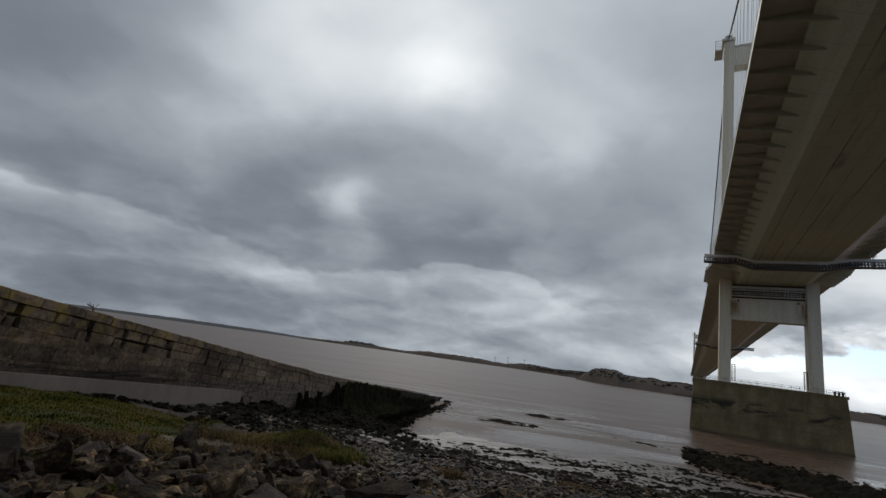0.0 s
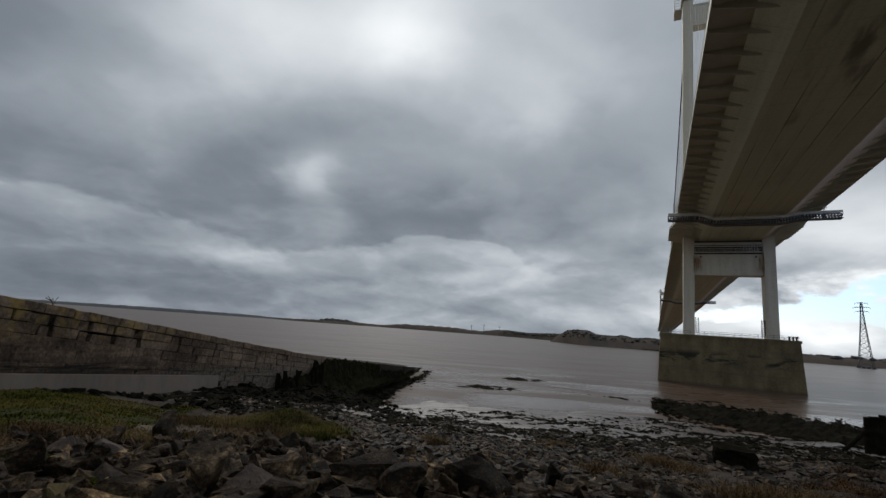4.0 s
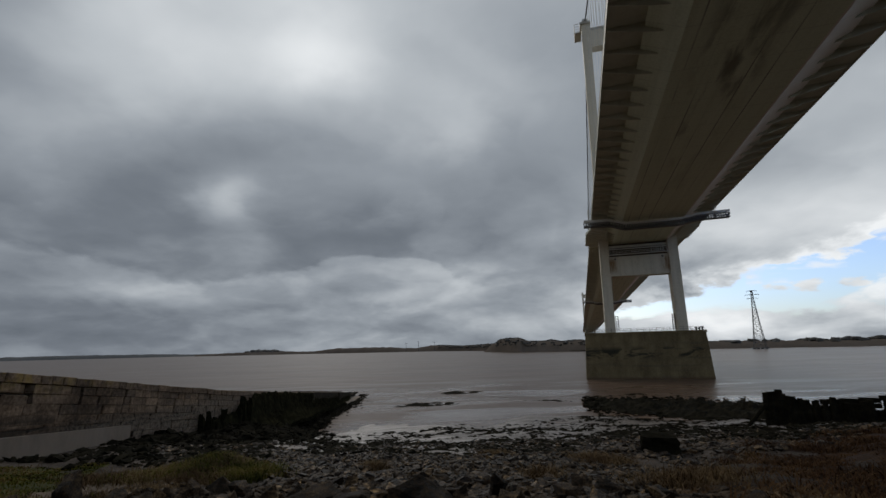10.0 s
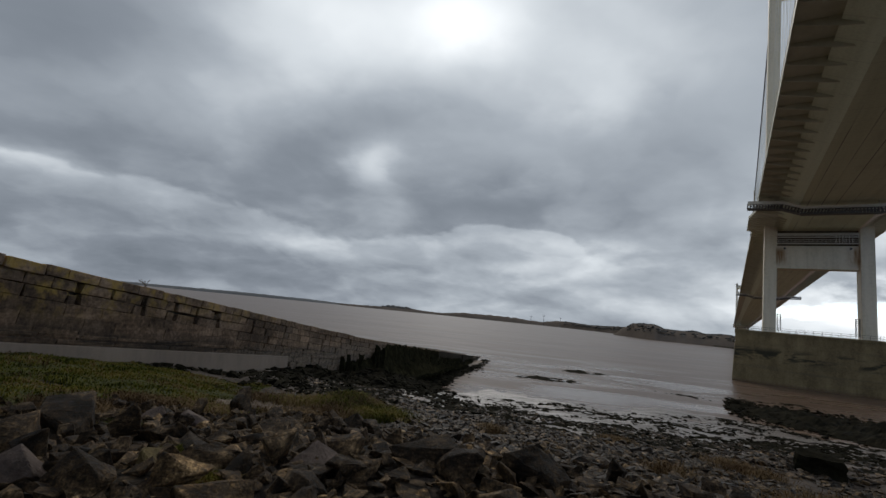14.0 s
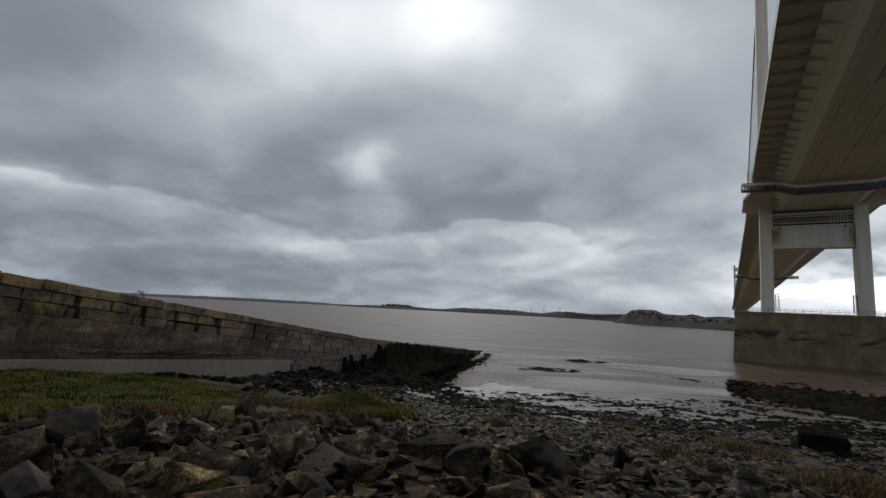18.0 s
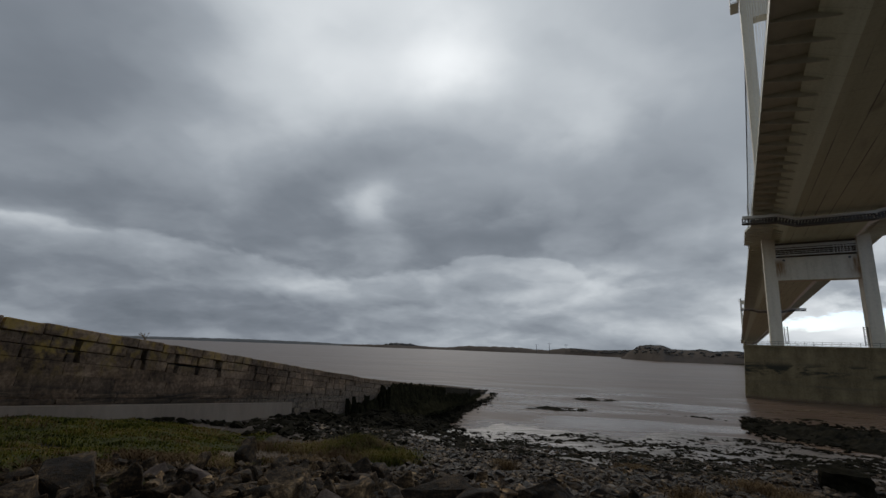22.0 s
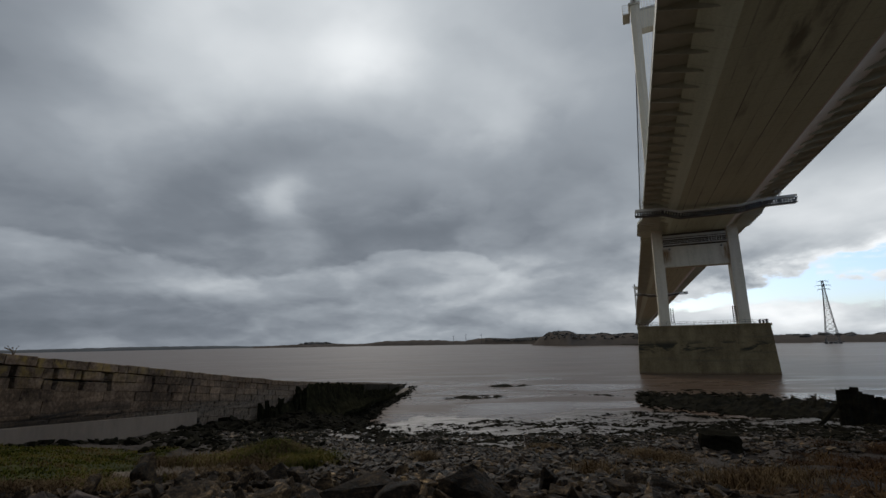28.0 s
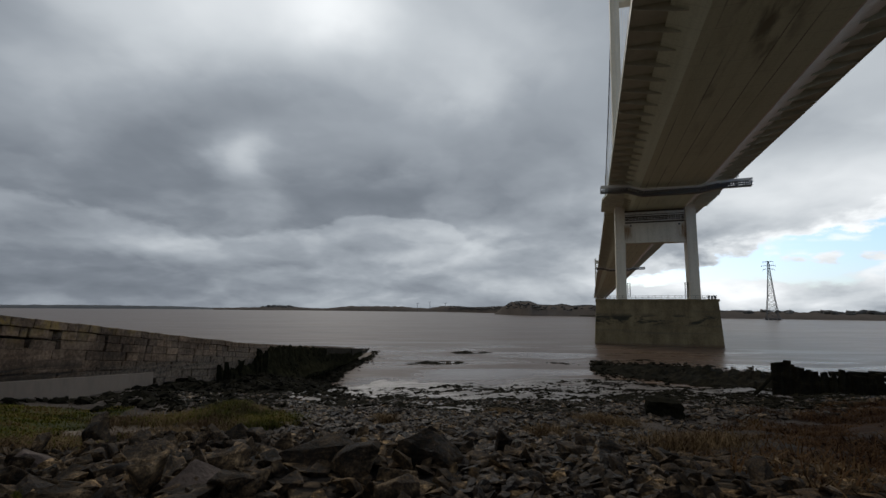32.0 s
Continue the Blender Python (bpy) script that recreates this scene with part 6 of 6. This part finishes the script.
def turf_at(a, d, x, y):
    if not -69 < a < -17 or (Vector((x, y, 0)) - WALL_A).dot(WOUT) < 0.4:
        return False
    if a > turf_end(x, y):
        return tuft_bank(a, d)
    e = green_edge(a) + 1.2 * noise.noise(Vector((x * 0.5, y * 0.5, 0)))
    far = lerp(a, [(-70, 30), (-44, 27.5), (-33, 25), (-26, 22.5), (-21, 19.5)])
    return e + 0.3 < d < far - 0.3 and not sand_at(a, d, x, y) and noise.noise(Vector((x * 0.35, y * 0.35, 4))) > -0.3


def sedge_at(a, d, x, y):
    if not 21 < a < 64:
        return False
    near = lerp(a, [(21, 9.6), (28, 8.0), (34, 5.6), (64, 5.2)]) + 1.0 * noise.noise(Vector((a * 0.4, 1, 0)))
    far = lerp(a, [(21, 11.5), (26, 14.5), (30, 18), (37, 26), (41, 32), (47, 36), (64, 38)])
    return near + 0.3 < d < far - 0.3 and noise.noise(Vector((x * 0.45, y * 0.45, 2))) > lerp(a, [(21, 0.95), (28, 0.55), (34, -0.3)])


M_TURF = material("mossy_turf", [(0.022, 0.022, 0.008), (0.05, 0.052, 0.012), (0.075, 0.07, 0.02)], 0.9, (0.9, 1.0), 1.0, 9.0, spec=0.1)
M_PEAT = material("brown_matted_sedge", [(0.014, 0.0065, 0.004), (0.032, 0.016, 0.008), (0.055, 0.029, 0.013)], 0.9, (0.9, 1.0), 1.0, 9.0, spec=0.1)
turf_sheet("ground_turf", "green mossy turf below the slipway wall", -69, -17, 10, 30, turf_at, M_TURF)


turf_sheet("ground_silt", "bare tan silt between the turf and the rocks", -36, -22, 9, 22, sand_at, M_SAND, 0.2)
turf_sheet("ground_sedge", "matted brown sedge on the upper beach", 21, 64, 5, 38, sedge_at, M_PEAT)
grass("turf_grass", "short green salt-marsh turf below the slipway wall", 70000, in_turf, lambda r, x, y: (2.3 if tuft_bank(math.degrees(math.atan2(x, y)), math.hypot(x, y)) else 1.0) * r.uniform(0.07, 0.18) * max(0.6, 1 + 0.9 * noise.noise(Vector((x * 0.8, y * 0.8, 9)))), 0.9, M_GRASS, 31, 0.009)
grass("straw", "bleached reed straw at the edge of the turf", 9500, in_turf_edge, lambda r, x, y: r.uniform(0.08, 0.3), 2.0, M_STRAW, 32, 0.005)
grass("reed_tussocks", "dry straw-coloured reed tussocks on the shingle", 13000, in_tussock, lambda r, x, y: r.uniform(0.15, 0.5), 1.5, M_STRAW, 33, 0.0045)
grass("turf_straw", "dead yellow stalks through the turf", 12000, in_turf, lambda r, x, y: r.uniform(0.06, 0.26) * max(0.1, 0.4 + 2.2 * noise.noise(Vector((x * 0.5, y * 0.5, 12)))), 1.4, M_STRAW, 37, 0.006)
grass("grass_tufts", "green and yellow grass tufts among the rocks", 9000, in_tufts, lambda r, x, y: r.uniform(0.3, 1.0) * min(0.6, 0.032 * math.hypot(x, y)), 1.2, M_GRASS, 36, 0.004)
grass("sedge", "flattened brown winter sedge on the upper beach", 80000, in_sedge, lambda r, x, y: r.uniform(0.08, 0.3) * max(0.2, 0.75 + 2.0 * noise.noise(Vector((x * 0.8, y * 0.8, 5)))), 2.2, M_BROWN, 34, 0.0055)


# ---- pylon in the river ----
def pylon():
    py = thing("power_pylon", "tall grey lattice power pylon on a piled base in the river", "pylon")
    cx, cy = polar(37.35, 770)
    z0, z1 = 12.5, EYE + 68.5
    face_ = Matrix.Rotation(radians(-30), 3, "Z")

    def P(u, v, z):
        q = face_ @ Vector((u, v, 0))
        return Vector((cx + q.x, cy + q.y, z))

    bm = bmesh.new()
    bbox_ = [P(-10, -8, 1.5), P(10, -8, 1.5), P(10, 8, 1.5), P(-10, 8, 1.5), P(-10, -8, 2.4), P(10, -8, 2.4), P(10, 8, 2.4), P(-10, 8, 2.4)]
    hexa(bm, bbox_)
    part("platform", bm, M_DARKSTEEL, py)
    for u in (-7, -2.4, 2.4, 7):
        for v in (-7, 7):
            bm = bmesh.new()
            tube(bm, P(u, v, -4), P(u, v, 1.6), 0.9, None, 8)
            part("footing", bm, M_DARKSTEEL, py)
    zb = 2.4

    def half(z):
        k = (z - zb) / (z1 - zb)
        return 6.0 * (1 - k) ** 1.35 + 0.9

    levels = [zb, 9, 15, 21, 27, 33, 38.5, 44, 49, 54, 58.5, 63, 67, 71, 75, z1]
    for sx, sy in ((-1, -1), (1, -1), (1, 1), (-1, 1)):
        bm = bmesh.new()
        pipe(bm, [P(sx * half(z), sy * half(z), z) for z in levels], 0.32, 4)
        part("leg", bm, M_DARKSTEEL, py)
    for z, zn in zip(levels, levels[1:]):
        bm = bmesh.new()
        a, b = half(z), half(zn)
        for (ax_, ay_), (bx_, by_) in (((-1, -1), (1, -1)), ((1, -1), (1, 1)), ((1, 1), (-1, 1)), ((-1, 1), (-1, -1))):
            tube(bm, P(ax_ * a, ay_ * a, z), P(bx_ * b, by_ * b, zn), 0.17, None, 3)
            tube(bm, P(bx_ * a, by_ * a, z), P(ax_ * b, ay_ * b, zn), 0.17, None, 3)
            tube(bm, P(ax_ * b, ay_ * b, zn), P(bx_ * b, by_ * b, zn), 0.17, None, 3)
        part("bracing", bm, M_DARKSTEEL, py)
    for z, w in ((68.5, 6.5), (73.5, 8.0), (z1 - 0.4, 6.0)):
        bm = bmesh.new()
        for v in (-0.8, 0.8):
            tube(bm, P(-w, 0, z), P(0, v, z + 0.9), 0.22, None, 3)
            tube(bm, P(w, 0, z), P(0, v, z + 0.9), 0.22, None, 3)
            tube(bm, P(-w, 0, z), P(w, 0, z), 0.22, None, 3)
        for u in (-w, w):
            tube(bm, P(u, 0, z), P(u, 0, z - 1.8), 0.18, None, 3)
        part("crossarm", bm, M_DARKSTEEL, py)


pylon()


# ---- far woods ----
def woods(name, label, spots, seed, mat):
    rng = random.Random(seed)
    base = []
    for _ in range(5):
        bm = bmesh.new()
        bmesh.ops.create_icosphere(bm, subdivisions=2, radius=1.0)
        o = Vector((rng.uniform(0, 50), 0, 0))
        for v in bm.verts:
            v.co *= 1 + 0.45 * noise.fractal(v.co * 1.6 + o, 1.0, 2.0, 3)
        bm.verts.index_update()
        base.append(([v.co.copy() for v in bm.verts], [tuple(v.index for v in f.verts) for f in bm.faces]))
        bm.free()
    verts, faces = [], []
    for x, y, z, r, h in spots(rng):
        v0, f0 = rng.choice(base)
        o = len(verts)
        verts += [(x + v.x * r, y + v.y * r, z + v.z * h) for v in v0]
        faces += [tuple(i + o for i in f) for f in f0]
    return tagged(raw(name, verts, faces, mat, smooth=True), label, "trees", kind="stuff")


def head_spots(rng):
    for k in range(3600):
        a = rng.uniform(3.0, 21.5)
        near = a > 9.9
        d = (lerp(a, [(8.5, 1150), (13, 940), (24, 900)]) if near else lerp(a, [(-24, 3400), (-18, 3000), (0, 2300), (12, 1500)])) + (rng.uniform(110, 165) if k % 4 else rng.uniform(15, 110))
        dd = d + 40
        top = EYE + head_crest(a) * dd if near else EYE + shore_crest(a) * dd
        x, y = polar(a, d)
        r = rng.uniform(2.0, 4.5) * (1 if near else 1.8)
        z = top * (rng.uniform(0.86, 0.98) if k % 4 else rng.uniform(0.3, 0.9))
        yield x, y, z - 0.9, r, rng.uniform(0.9, 1.9)


def right_spots(rng):
    for _ in range(150):
        a = rng.uniform(31, 60)
        d = lerp(a, [(24, 900), (40, 900), (80, 1100)]) + rng.uniform(30, 130)
        if noise.noise(Vector((a * 0.9, 0, 3))) < -0.05 and rng.random() < 0.8:
            continue
        x, y = polar(a, d)
        yield x, y, EYE + rng.uniform(-3.5, 1.2), rng.uniform(4, 9), rng.uniform(2.5, 4.2)


def knoll_spots(rng):
    for _ in range(70):
        a = rng.gauss(-17.05, 0.75)
        x, y = polar(a, 3150 + rng.uniform(-60, 60))
        yield x, y, EYE + rng.uniform(2, 12), rng.uniform(14, 24), rng.uniform(6, 11)


woods("headland_trees", "dark bare woods over the headland", head_spots, 41, M_LAND)
woods("bank_trees", "scattered dark trees along the low far bank", right_spots, 42, M_LAND)
woods("knoll_trees", "dark wooded knoll across the estuary", knoll_spots, 43, M_LAND)


def far_mast(a, d, h, w):
    m_ = thing("far_mast", "thin pale mast on the far shore", "mast", "far masts")
    x, y = polar(a, d)
    bm = bmesh.new()
    tube(bm, (x, y, 2), (x, y, EYE + h), w, w * 0.5, 5)
    part("pole", bm, M_DARKSTEEL, m_)
    bm = bmesh.new()
    tube(bm, (x - w * 6, y, EYE + h * 0.86), (x + w * 6, y, EYE + h * 0.86), w * 0.5, None, 4)
    part("crossarm", bm, M_DARKSTEEL, m_)


for a_, h_ in ((-0.9, 30), (0.6, 38), (2.5, 34)):
    far_mast(a_, 2100, h_, 1.2)


def wall_plant():
    pl = thing("dead_weed_plant", "small dry plant rooted in the wall coping", "plant")
    rng = random.Random(6)
    o = W(6.0, -0.2, wall_top(6.0) - 0.02)
    for _ in range(9):
        bm = bmesh.new()
        t = rng.uniform(0, 6.28)
        m_ = o + Vector((math.cos(t) * 0.1, math.sin(t) * 0.1, rng.uniform(0.2, 0.3)))
        e = m_ + Vector((math.cos(t) * rng.uniform(0.05, 0.25), math.sin(t) * rng.uniform(0.05, 0.25), rng.uniform(0.05, 0.22)))
        pipe(bm, [o, m_, e], 0.012, 4)
        part("stem", bm, M_STRAW, pl)


wall_plant()
